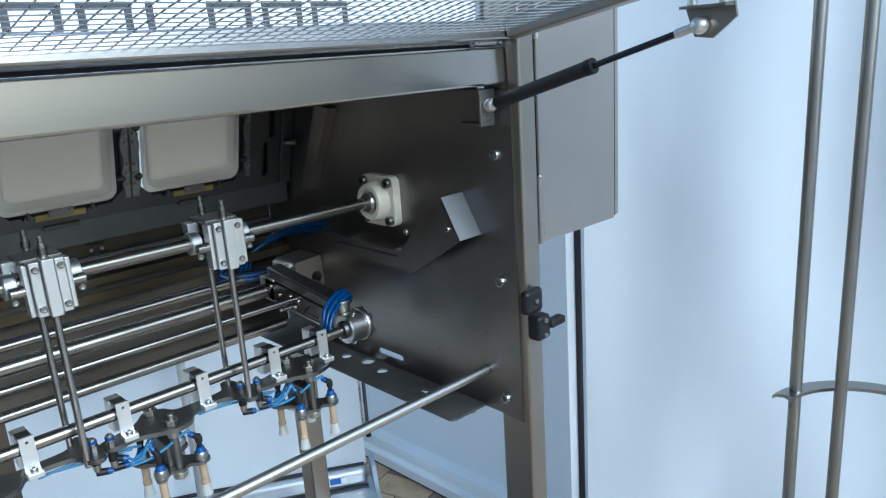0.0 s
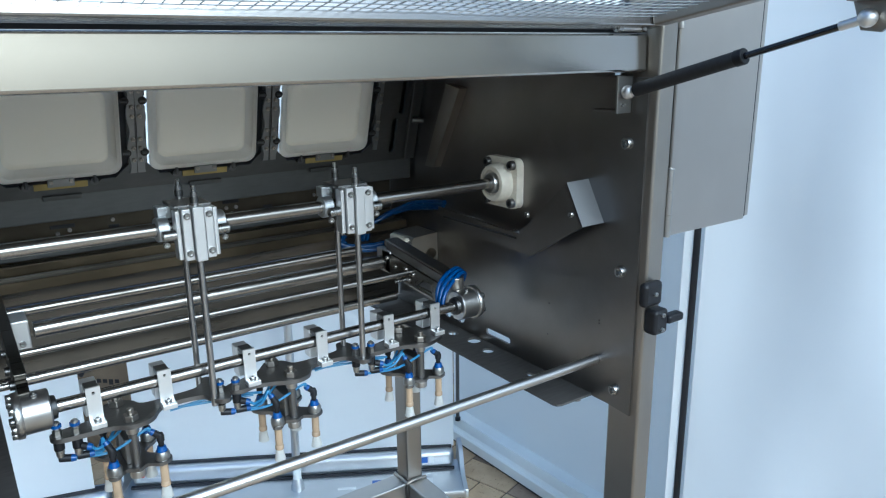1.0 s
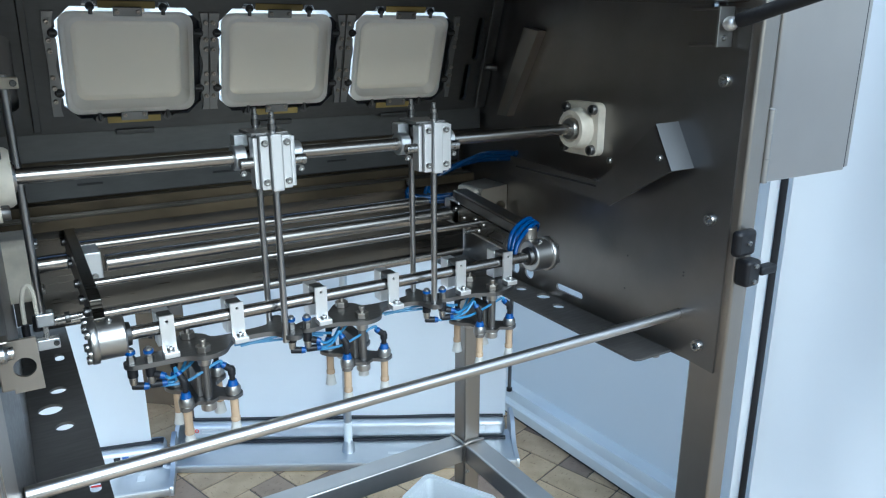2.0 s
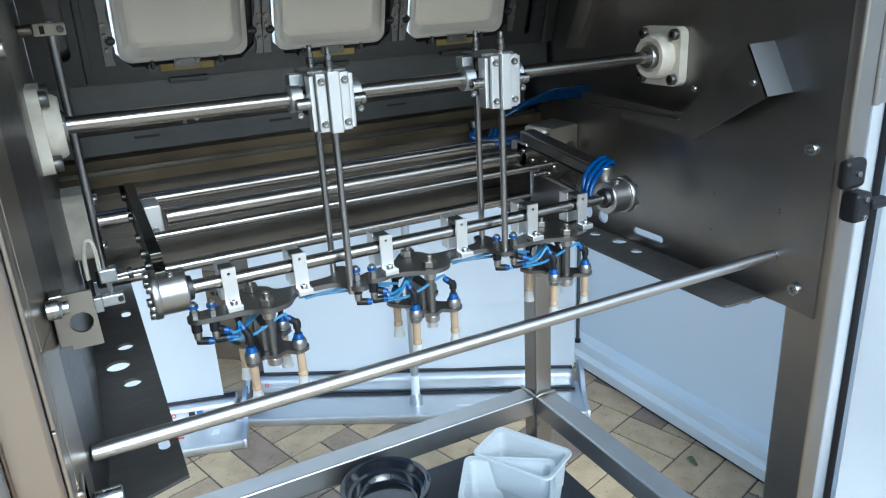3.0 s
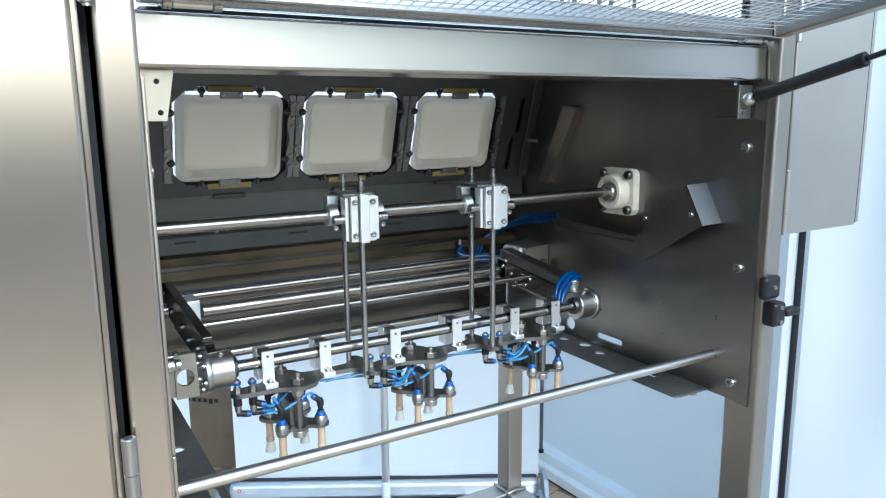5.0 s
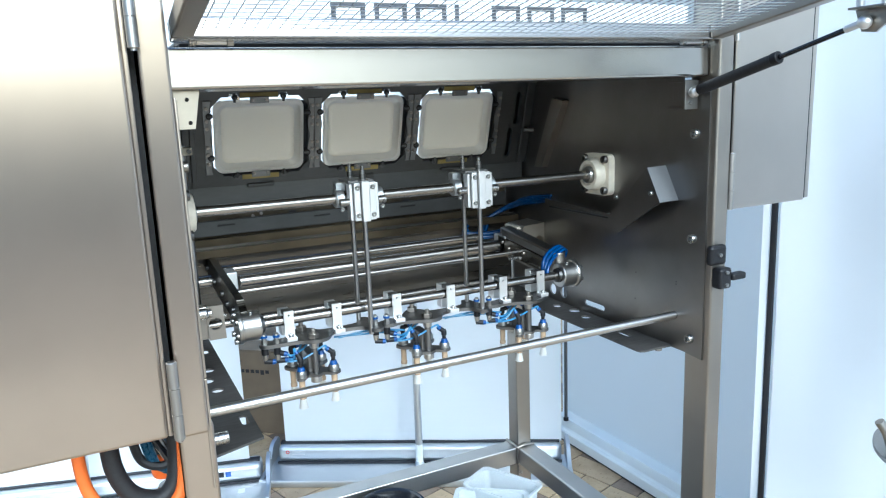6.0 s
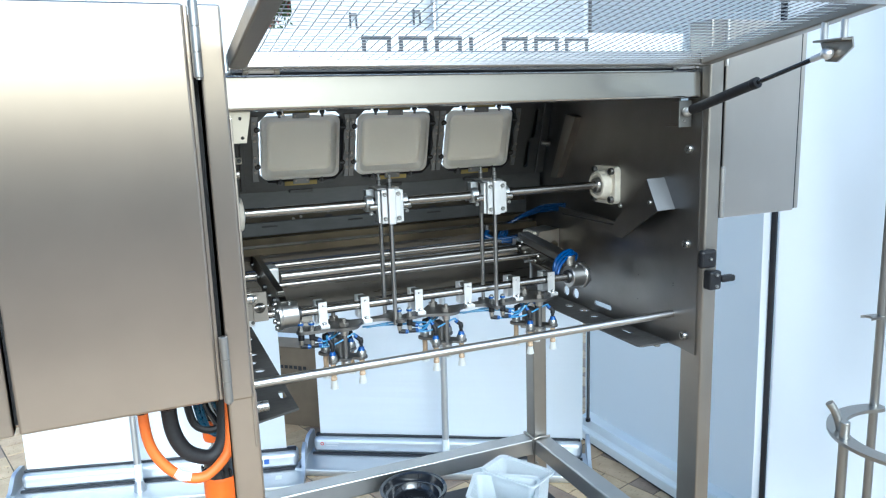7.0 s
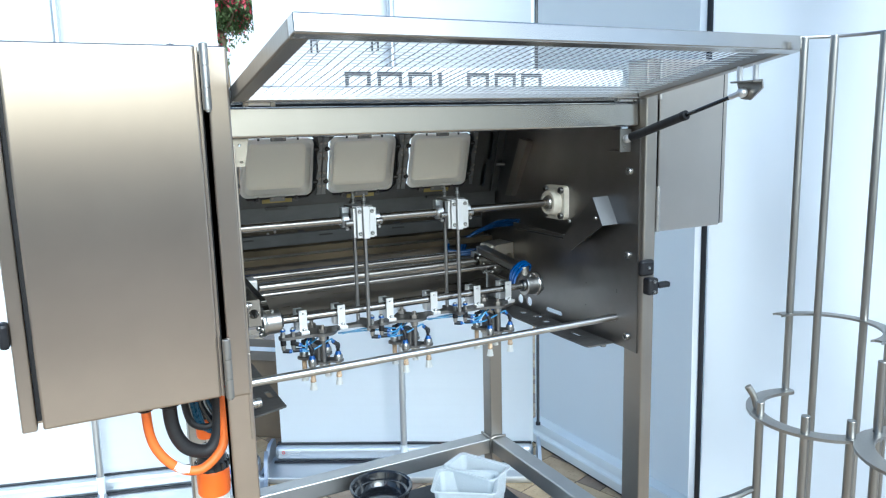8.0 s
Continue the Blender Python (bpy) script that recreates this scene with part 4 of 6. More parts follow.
def cluster(x, kind):
    """Carrier plate under the bar, two spacer posts, the lower cup plate, cups and hoses."""
    zc = 0.7345
    hub = [(0.034, 0.216), (0.020, 0.196), (0.0, 0.190), (-0.018, 0.199), (-0.036, 0.201), (-0.066, 0.203), (-0.074, 0.212), (-0.068, 0.222), (-0.036, 0.228), (-0.026, 0.246), (-0.008, 0.259), (0.010, 0.250), (0.020, 0.236)]
    if kind == 1:
        hub = [(0.034, 0.216), (0.020, 0.196), (0.0, 0.190), (-0.022, 0.200), (-0.042, 0.206), (-0.058, 0.202), (-0.070, 0.208), (-0.071, 0.222), (-0.050, 0.230), (-0.028, 0.238), (-0.008, 0.259), (0.010, 0.250), (0.020, 0.236)]
    if kind == 2:
        hub = [(0.040, 0.208), (0.022, 0.196), (0.0, 0.190), (-0.022, 0.200), (-0.044, 0.205), (-0.060, 0.204), (-0.074, 0.210), (-0.074, 0.224), (-0.046, 0.230), (-0.028, 0.238), (-0.008, 0.259), (0.012, 0.252), (0.036, 0.240), (0.048, 0.224)]
    tongue = [(0.055, 0.236), (0.078, 0.240), (0.086, 0.258), (0.098, 0.258), (0.104, 0.236), (0.104, 0.200), (0.096, 0.190), (0.086, 0.196), (0.078, 0.214), (0.056, 0.219)]
    out = hub + (tongue if kind < 2 else [])
    bm = plate(bmesh.new(), rounded([(x + a, b) for a, b in out]), [], 0.005, Matrix.Translation((0, 0, zc)))
    c = solo("suction_head", bm, M_DARK, "dark steel carrier plate with suction cups and blue hoses", "suction head", "suction heads on the carrier bar")
    px, py = x, (0.203, 0.246)
    for y in py:
        qx = px - (0.006 if y > 0.22 else 0)
        part("spacer_post", cyl(bmesh.new(), (qx, y, 0.680), (qx, y, 0.7345), 0.0048, 16), M_DARK, c, "steel spacer post")
        part("stud", cyl(bmesh.new(), (qx, y, 0.739), (qx, y, 0.7525), 0.0034, 12, bev=0.0006), M_POST, c)
        part("nut", HEAD_NUT, None, c, "", Matrix.Translation((qx, y, 0.7396)) @ Matrix.Scale(0.92, 4))
        part("washer", cyl(bmesh.new(), (qx, y, 0.7255), (qx, y, 0.734), 0.0062, 18, r2=0.0076), M_HUB, c)
        part("end_cap", cyl(bmesh.new(), (qx, y, 0.675), (qx, y, 0.6835), 0.0080, 18, bev=0.001), M_HUB, c)
    low = [(px + a, 0.2245 + b) for a, b in ((-0.030, -0.030), (-0.022, -0.036), (-0.012, -0.026), (0.0, -0.032), (0.010, -0.026), (0.022, -0.034), (0.034, -0.028), (0.032, -0.016), (0.016, -0.004), (0.016, 0.008), (0.030, 0.022), (0.026, 0.032), (0.012, 0.026), (0.0, 0.032), (-0.012, 0.024), (-0.024, 0.034), (-0.034, 0.026), (-0.028, 0.012), (-0.016, 0.004), (-0.016, -0.010))]
    bm = plate(bmesh.new(), rounded(low, 3), [], 0.004, Matrix.Translation((0, 0, 0.684)))
    part("cup_plate", bm, M_DARK, c, "lobed dark cup plate")
    part("wire_web", box(bmesh.new(), px - 0.009, px + 0.004, 0.207, 0.241, 0.688, 0.716, 0.001), M_DARK, c, "dark steel web between the posts")
    heads = ((px - 0.023, 0.196, (-0.35, 0.25, 0.8)), (px + 0.025, 0.199, (-0.75, 0.1, 0.65)), (px - 0.022, 0.2495, (0.7, -0.3, 0.35)), (px + 0.022, 0.251, (-0.7, -0.3, 0.5)))
    ends = [cup((hx, hy, 0.6855), c, d) for hx, hy, d in heads]
    # angle fittings on the carrier plate
    fits = []
    for off, fy, d in ((-0.067 if kind == 0 else -0.080 if kind == 1 else -0.090, 0.212, (0.9, -0.3, -0.10)), (-0.051 if kind == 0 else -0.064 if kind == 1 else -0.071, 0.207, (0.95, -0.2, 0.0))):
        fx = x + off
        base = Vector((fx, fy, 0.7396))
        part("fitting", lathe(bmesh.new(), [(0.0044, 0.0), (0.0044, 0.006), (0.0034, 0.0065), (0.0034, 0.009)], Matrix.Translation(base), 6), M_RACK, c, "grey fitting body")
        part("fitting_ring", cyl(bmesh.new(), base + Vector((0, 0, 0.0092)), base + Vector((0, 0, 0.0122)), 0.0048, 14), M_BLUE, c, "blue ring")
        part("fitting_cap", lathe(bmesh.new(), [(0.0038, 0.0), (0.0034, 0.0022), (0.0018, 0.0034)], Matrix.Translation(base + Vector((0, 0, 0.0122))), 12), M_BOLT, c)
        lowp = Vector((fx, fy, 0.7345))
        bm = bmesh.new()
        cyl(bm, lowp, lowp - Vector((0, 0, 0.010)), 0.0050, 12)
        part("fitting_body", bm, M_BLACK, c, "black fitting body")
        bm = lathe(bmesh.new(), [(0.0044, 0.0), (0.0038, -0.007), (0.0030, -0.009)], Matrix.Translation(lowp - Vector((0, 0, 0.010))), 12)
        part("fitting_stub", bm, M_BOLT, c)
        e = lowp - Vector((0, 0, 0.020))
        dv = Vector(d).normalized()
        bm = cyl(bmesh.new(), e - dv * 0.002, e + dv * 0.010, 0.0038, 12, bev=0.001)
        part("elbow", bm, M_BLACK, c, "black elbow fitting")
        part("push_ring", cyl(bmesh.new(), e + dv * 0.0095, e + dv * 0.014, 0.0040, 12, r2=0.0031), M_BLUE, c, "blue push ring")
        fits.append((e + dv * 0.0135, dv))
    # side outlet above the first elbow
    q0, qd = Vector((x + off + 0.003, 0.203, 0.7265)), Vector((0.75, -0.45, -0.2)).normalized()
    part("elbow", cyl(bmesh.new(), q0, q0 + qd * 0.006, 0.0038, 12), M_BLACK, c)
    part("push_ring", cyl(bmesh.new(), q0 + qd * 0.006, q0 + qd * 0.0105, 0.0040, 12, r2=0.0032), M_BLUE, c, "blue push ring")
    for (a, d), (b, db), dip in ((fits[0], ends[1], 0.012), (fits[1], ends[0], 0.003), (fits[1], ends[2], 0.002), ((q0 + qd * 0.010, qd), ends[3], 0.002)):
        mid = (a + d * 0.008).lerp(b + db * 0.004, 0.45) - Vector((0, 0.002, dip * 0.5))
        part("hose", sweep(bmesh.new(), smooth_path([a, a + d * 0.007, mid, b + db * 0.005, b], 7), 0.0015, 8), M_CLEAR_HOSE, c, "thin clear blue air hose")
    return c


for x, kind, clips in ((-0.166, 0, (-0.196, -0.1265)), (0.010, 1, (-0.0335, 0.0565)), (0.190, 2, (0.150, 0.221))):
    c = cluster(x, kind)
    for cx in clips:
        clip(cx, c)
# hoses that run between the clusters under the plates
for k, (x0, x1) in enumerate(((-0.12, -0.02), (-0.125, -0.03), (0.055, 0.150), (0.05, 0.145))):
    part("hose", sweep(bmesh.new(), smooth_path([(x0, 0.236 + 0.006 * (k % 2), 0.722), ((x0 + x1) / 2, 0.228, 0.727 - 0.004 * (k % 2)), (x1, 0.222, 0.720)], 7), 0.0016, 8), M_CLEAR_HOSE, machine, "thin clear blue air hose")
# loop of blue hoses over the right hub
for k in range(3):
    o = 0.0066 * (k - 1)
    pts = [(0.245, 0.234 + o, 0.758), (0.2450, 0.236 + o, 0.776 + o * 0.3), (0.254 - o * 0.3, 0.241 + o, 0.7900 + o * 0.3), (0.271 - o * 0.4, 0.247 + o, 0.8000 + o * 0.3), (0.289, 0.254 + o, 0.8035 + o * 0.3), (0.302 + o * 0.2, 0.261 + o, 0.7975), (0.303, 0.268 + o, 0.786)]
    part("hose", sweep(bmesh.new(), smooth_path(pts, 7), 0.0031, 10), M_LOOP, machine, "curved blue air hose")
# hoses that loop behind the cross rods, their shade put into the colour
for k in range(3):
    o = 0.008 * k
    pts = [(0.262 + o, 0.496, 0.800), (0.270 + o, 0.494, 0.817 + o * 0.3), (0.290 + o, 0.490, 0.830 + o * 0.5), (0.318 + o * 0.5, 0.480 - o, 0.843 + o * 0.7), (0.336, 0.455 - o, 0.853 + o * 0.8), (0.343, 0.410 - o, 0.861 + o * 0.8), (0.346, 0.372 - o * 0.4, 0.867 + o * 0.6)]
    part("hose", sweep(bmesh.new(), smooth_path(pts, 7), 0.0036, 10), M_HOSE_SHADE, machine, "curved blue air hose, its shade put into the colour")
for o in (0.0, 0.009):
    pts = [(0.226, 0.474, 0.820 - o), (0.216, 0.470, 0.810 - o), (0.232, 0.464, 0.8035 - o * 0.7), (0.258, 0.452, 0.803 - o * 0.7), (0.286, 0.440, 0.8065 - o), (0.315, 0.452, 0.800 - o)]
    part("hose", sweep(bmesh.new(), smooth_path(pts, 7), 0.0044, 10), M_HOSE_SHADE, machine, "curved blue air hose, its shade put into the colour")
part("hose_nipple", cyl(bmesh.new(), (0.222, 0.474, 0.822), (0.222, 0.474, 0.832), 0.0046, 12, bev=0.0008), M_BOLT, machine, "bright hose nipple")

# ---- things on the right plate ----
DX = 0.319
bm = plate(bmesh.new(), [(0.139, 0.846), (0.345, 0.852), (0.345, 0.877), (0.159, 0.870)], [], 0.0025, frame_yz(DX))
part("guide_strip", bm, M_PANEL, plate_r, "flat guide strip on spacers")
part("strip_slot", box(bmesh.new(), DX - 0.0012, DX - 0.0002, 0.165, 0.330, 0.8632, 0.8655), M_INK, plate_r, "dark slot")
for y in (0.20, 0.31):
    part("spacer", cyl(bmesh.new(), (DX + 0.0025, y, 0.860), (PX1 - 0.003, y, 0.860), 0.005, 12), M_BOLT, plate_r)
bm = plate(bmesh.new(), [(0.045, 0.902), (0.073, 0.951), (0.160, 0.869), (0.138, 0.844)], [], 0.0025, frame_yz(DX - 0.003))
part("deflector", bm, M_PANEL, plate_r, "angled deflector plate")
bm = bmesh.new()
vs = [bm.verts.new(p) for p in ((DX - 0.003, 0.045, 0.902), (DX - 0.003, 0.073, 0.951), (PX1 - 0.003, 0.071, 0.952), (PX1 - 0.003, 0.043, 0.903))]
bm.faces.new(vs)
ext = bmesh.ops.extrude_face_region(bm, geom=list(bm.faces))
bmesh.ops.translate(bm, vec=Vector((0, 0.87, -0.5)) * 0.0025, verts=[g for g in ext["geom"] if isinstance(g, bmesh.types.BMVert)])
part("flap", bm, M_FLAP, plate_r, "bright folded flap")
for y, z in ((0.140, 0.9005), (0.063, 0.914)):
    part("screw", SMALL_SCREW, None, plate_r, "", aim((DX - 0.003, y, z), (-1, 0, 0)) @ Matrix.Scale(1.3, 4))
# slanted guide further back
bm = plate(bmesh.new(), [(0.345, 1.056), (0.313, 1.050), (0.381, 0.930), (0.405, 0.930)], [], 0.014, frame_yz(PX1 - 0.017))
part("slanted_guide", bm, M_POST, plate_r, "slanted folded guide rail")
# bracket of the gas strut
sb = part("strut_bracket", box(bmesh.new(), PX1 - 0.007, PX1 - 0.0032, 0.010, 0.056, 1.034, 1.074, 0.001), M_PANEL, machine, "folded strut bracket")
part("ear", box(bmesh.new(), PX1 - 0.030, PX1 - 0.0072, 0.008, 0.011, 1.034, 1.074, 0.0008), M_RACK, sb, "bracket ear")
part("rib", box(bmesh.new(), PX1 - 0.016, PX1 - 0.0072, 0.0115, 0.056, 1.071, 1.074, 0.0006), M_PANEL, sb)
part("rib", box(bmesh.new(), PX1 - 0.016, PX1 - 0.0072, 0.0115, 0.056, 1.034, 1.037, 0.0006), M_PANEL, sb)
part("screw", SMALL_SCREW, None, sb, "", aim((PX1 - 0.021, 0.008, 1.043), (0, -1, 0)))
part("stud", cyl(bmesh.new(), (PX1 - 0.021, 0.0005, 1.057), (PX1 - 0.021, 0.008, 1.057), 0.0038, 12), M_ALU, sb)
# latch block and lever on the right post
bm = box(bmesh.new(), PX1 - 0.0145, PX1 + 0.0165, -0.034, -0.0225, 0.818, 0.847, 0.005, 3)
part("latch_block", bm, M_BLACK, machine, "black plastic latch block")
part("screw", SMALL_SCREW, None, machine, "", aim((PX1 + 0.002, -0.034, 0.833), (0, -1, 0)))
lv = part("lever", box(bmesh.new(), PX1 - 0.002, PX1 + 0.021, -0.040, -0.0225, 0.784, 0.814, 0.004, 3), M_BLACK, machine, "black plastic lever handle")
part("grip", box(bmesh.new(), PX1 + 0.019, PX1 + 0.046, -0.043, -0.030, 0.795, 0.805, 0.003, 3), M_BLACK, lv)
for z in (0.790, 0.808):
    part("screw", SMALL_SCREW, None, lv, "", aim((PX1 + 0.010, -0.040, z), (0, -1, 0)))

# ---- tool plate that holds the trays ----
V = Vector((0, -0.286, 0.958)).normalized()
N = Vector((1, 0, 0)).cross(V)            # towards the opening
TOOL = Matrix(((1, 0, 0, 0.0), (0, V.y, N.y, 0.449), (0, V.z, N.z, 0.957), (0, 0, 0, 1)))
TRAY_X, TRAY_W, TRAY_H = (-0.1675, 0.0085, 0.1860), 0.143, 0.119
tray_mid = TRAY_H / 2


def tool_opening(cx):
    """Outline of an opening, wider than the tray, with notches for the little pins."""
    x0, x1 = -TRAY_W / 2 - 0.0026, TRAY_W / 2 + 0.0078
    y0, y1 = -TRAY_H / 2 - 0.0050, TRAY_H / 2 + 0.0052
    c = 0.016
    pts = [(x0 + c, y0), (-0.046, y0), (-0.043, y0 - 0.004), (-0.035, y0 - 0.004), (-0.032, y0), (0.032, y0), (0.035, y0 - 0.004), (0.043, y0 - 0.004), (0.046, y0), (x1 - c, y0),
           (x1, y0 + c), (x1, -0.040), (x1 + 0.004, -0.037), (x1 + 0.004, -0.029), (x1, -0.026), (x1, 0.028), (x1 + 0.004, 0.031), (x1 + 0.004, 0.039), (x1, 0.042), (x1, y1 - c),
           (x1 - c, y1), (0.047, y1), (0.044, y1 + 0.006), (0.034, y1 + 0.006), (0.031, y1), (-0.031, y1), (-0.034, y1 + 0.006), (-0.044, y1 + 0.006), (-0.047, y1), (x0 + c, y1),
           (x0, y1 - c), (x0, 0.042), (x0 - 0.004, 0.039), (x0 - 0.004, 0.031), (x0, 0.028), (x0, -0.026), (x0 - 0.004, -0.029), (x0 - 0.004, -0.037), (x0, -0.040), (x0, y0 + c)]
    return [(cx + a, tray_mid + b) for a, b in pts]


bm = bmesh.new()
slots = [slot(x, 0.159, 0.034, 0.005) for x in (-0.205, -0.058, 0.090, 0.237)]
holes = [disc(x, y, 0.0025, 8) for x, y in ((-0.238, 0.158), (-0.07, 0.152), (0.10, 0.152), (0.24, 0.165))]
right_cut = [slot(0.313, 0.086, 0.012, 0.062), slot(0.303, 0.020, 0.012, 0.056), slot(-0.294, 0.050, 0.016, 0.085)]
plate(bm, [(-0.3262, -0.022), (0.3475, -0.022), (0.3475, 0.165), (-0.3262, 0.165)], [tool_opening(x) for x in TRAY_X] + slots + holes + right_cut, 0.006, TOOL @ Matrix.Translation((0, 0, -0.006)))
tool = solo("tool_plate", bm, M_MOULD, "grey steel tool plate with three tray openings", "tool plate")


# dark strips added behind the slots to block the bright background
part("tool_slot_shade", box(bmesh.new(), -0.3262, 0.3475, 0.146, 0.165, -0.016, -0.012, m=TOOL), M_DKBOLT, tool, "added dark strip that keeps the slots dark")
part("tool_slot_shade", box(bmesh.new(), -0.3262, -0.280, -0.02, 0.145, -0.020, -0.016, m=TOOL), M_DKBOLT, tool, "added dark strip that keeps the slots dark")
part("tool_slot_shade", box(bmesh.new(), 0.290, 0.3475, -0.02, 0.145, -0.020, -0.016, m=TOOL), M_DKBOLT, tool, "added dark strip that keeps the slots dark")


def on_tool(x, v, out=0.0):
    return TOOL @ Matrix.Translation((x, v, out))


for i, cx in enumerate(TRAY_X):
    # added black strips stand for the shade along two sides of the tray
    part("recess_shade", box(bmesh.new(), cx + TRAY_W / 2 - 0.006, cx + TRAY_W / 2 + 0.016, -0.011, TRAY_H - 0.006, -0.0105, -0.0085, m=TOOL), M_SHELF, tool, "added black strip for the shade beside the tray")
    part("recess_shade", box(bmesh.new(), cx - TRAY_W / 2 + 0.010, cx + TRAY_W / 2 - 0.0065, -0.012, 0.006, -0.0105, -0.0085, m=TOOL), M_SHELF, tool, "added black strip for the shade below the tray")
    # jointed clamp strips between and beside the openings
    for s in (-1, 1):
        ex = cx + s * (TRAY_W / 2 + (0.0135 if s > 0 else 0.0100))
        hw = 0.0048 if s > 0 else 0.0058
        bm = bmesh.new()
        left = [((-hw + 0.0018 * math.sin(k * 0.75 + 0.6 * i)) * s, TRAY_H * k / 22) for k in range(23)]
        right = [((hw - 0.0014 + 0.0006 * math.sin(k * 0.9)) * s, TRAY_H * (1 - k / 10)) for k in range(11)]
        plate(bm, [(ex + a, b) for a, b in left + right], [], 0.003, TOOL)
        part("clamp_strip", bm, M_STRIP, tool, "scalloped grey clamp strip")
        for v in (0.018, 0.034, 0.046, 0.076, 0.088, 0.108):
            part("screw", TOOL_SCREW, None, tool, "", on_tool(ex + s * 0.0004, v, 0.003) @ Matrix.Scale(0.95, 4))
        for v in (0.028, 0.096):
            part("pin_socket", lathe(bmesh.new(), [(0.0052, 0.0), (0.0052, 0.002), (0.0022, 0.002), (0.0021, 0.0005)], on_tool(cx + s * (TRAY_W / 2 + 0.006), v, 0.002), 12), M_INK, tool, "dark pin socket")
            part("pin", cyl(bmesh.new(), on_tool(cx + s * (TRAY_W / 2 + 0.001), v, 0.003).translation, on_tool(cx + s * (TRAY_W / 2 + 0.009), v, 0.004).translation, 0.0021, 10), M_DKBOLT, tool)
    for v, s in ((-0.006, -1), (TRAY_H + 0.006, 1)):
        for dx in (-0.038, 0.038):
            part("pin_socket", lathe(bmesh.new(), [(0.0048, 0.0), (0.0048, 0.002), (0.0022, 0.002), (0.0021, 0.0005)], on_tool(cx + dx, v, 0.0015), 12), M_INK if s > 0 else M_DKBOLT, tool, "dark pin socket")
            part("pin", cyl(bmesh.new(), on_tool(cx + dx, v - s * 0.008, 0.004).translation, on_tool(cx + dx, v, 0.004).translation, 0.0022, 10), M_DKBOLT, tool)
        part("ochre_strip", box(bmesh.new(), cx - 0.030, cx + 0.030, v - 0.004 + s * 0.002, v + 0.004 + s * 0.002, 0.0, 0.0024, 0.0006, m=TOOL), M_BRONZE, tool, "ochre yellow packing strip")
        part("latch_tab", box(bmesh.new(), cx - 0.015, cx + 0.015, v - 0.006 - s * 0.004, v + 0.004 - s * 0.004, 0.0024, 0.0052, 0.0006, m=TOOL), M_STRIP, tool, "grey latch tab")
        for dx in (-0.011, 0.011):
            part("screw", TOOL_SCREW, None, tool, "", on_tool(cx + dx, v - s * 0.005, 0.0052) @ Matrix.Scale(0.85, 4))
    part("tab_step", box(bmesh.new(), cx - 0.022, cx + 0.022, -0.026, -0.0205, -0.004, 0.004, 0.0008, m=TOOL), M_MOULD, tool)
part("frame_strip", box(bmesh.new(), 0.326, 0.334, -0.02, 0.160, 0.0, 0.006, 0.001, m=TOOL), M_MOULD, tool, "grey side strip")
part("frame_strip", box(bmesh.new(), -0.276, -0.268, -0.018, 0.160, 0.0, 0.004, 0.001, m=TOOL), M_MOULD, tool, "grey side strip")
part("stud", cyl(bmesh.new(), on_tool(0.330, 0.046, 0.006).translation, on_tool(0.3475, 0.046, 0.012).translation, 0.0045, 12, bev=0.0006), M_DARK, tool, "steel stud")


def shell(rings_of, cx, close):
    """Joins rounded rings of (grow, depth, radius) into a thin plastic skin."""
    bm = bmesh.new()
    rings = [[bm.verts.new((cx + a, tray_mid + b, depth)) for a, b in round_rect(TRAY_W + 2 * grow, TRAY_H + 2 * grow, rad, 5)] for grow, depth, rad in rings_of]
    for lo, hi in zip(rings, rings[1:]):
        for i in range(len(lo)):
            j = (i + 1) % len(lo)
            bm.faces.new((lo[i], lo[j], hi[j], hi[i]))
    if close:
        bm.faces.new(rings[-1])
    ext = bmesh.ops.extrude_face_region(bm, geom=list(bm.faces))
    bmesh.ops.translate(bm, vec=(0, 0, -0.0011), verts=[g for g in ext["geom"] if isinstance(g, bmesh.types.BMVert)])
    bmesh.ops.transform(bm, matrix=TOOL @ Matrix.Translation((0, 0, -0.0015)), verts=bm.verts)
    return bm


def food_tray(cx):
    """A shallow rounded tray, its open side towards the opening: rim, sloping walls, floor."""
    t = thing("food_tray", on_tool(cx, 0.0).translation, "milky white plastic food tray held in the tool plate", "tray", "trays in the tool plate")
    part("rim", shell([(0.0, 0.002, 0.014), (-0.002, 0.0035, 0.014), (-0.006, 0.003, 0.014)], cx, False), M_TRAY, t, "rolled tray rim")
    part("wall", shell([(-0.006, 0.0028, 0.014), (-0.0075, 0.001, 0.014), (-0.0115, -0.0060, 0.013), (-0.0130, -0.0080, 0.012)], cx, False), M_TRAY, t, "milky sloping tray wall")
    part("floor", shell([(-0.0130, -0.0080, 0.012), (-0.0150, -0.0092, 0.011), (-0.0185, -0.0098, 0.010)], cx, True), M_TRAY_LIT, t, "cream tray floor, light from behind put into its colour")
    return t


for cx in TRAY_X:
    food_tray(cx)

# sheets behind and below the tool plate
part("tool_ledge", box(bmesh.new(), -0.3262, 0.345, 0.4625, 0.482, 0.903, 0.9475, 0.001), M_MOULD, machine, "grey cross bar under the tool plate")
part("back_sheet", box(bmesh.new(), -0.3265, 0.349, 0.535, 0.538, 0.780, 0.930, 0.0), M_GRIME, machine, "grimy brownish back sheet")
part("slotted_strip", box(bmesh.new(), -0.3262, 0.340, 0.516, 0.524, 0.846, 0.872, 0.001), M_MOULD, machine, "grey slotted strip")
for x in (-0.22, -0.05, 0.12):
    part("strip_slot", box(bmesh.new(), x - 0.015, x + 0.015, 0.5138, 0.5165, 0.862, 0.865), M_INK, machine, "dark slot")
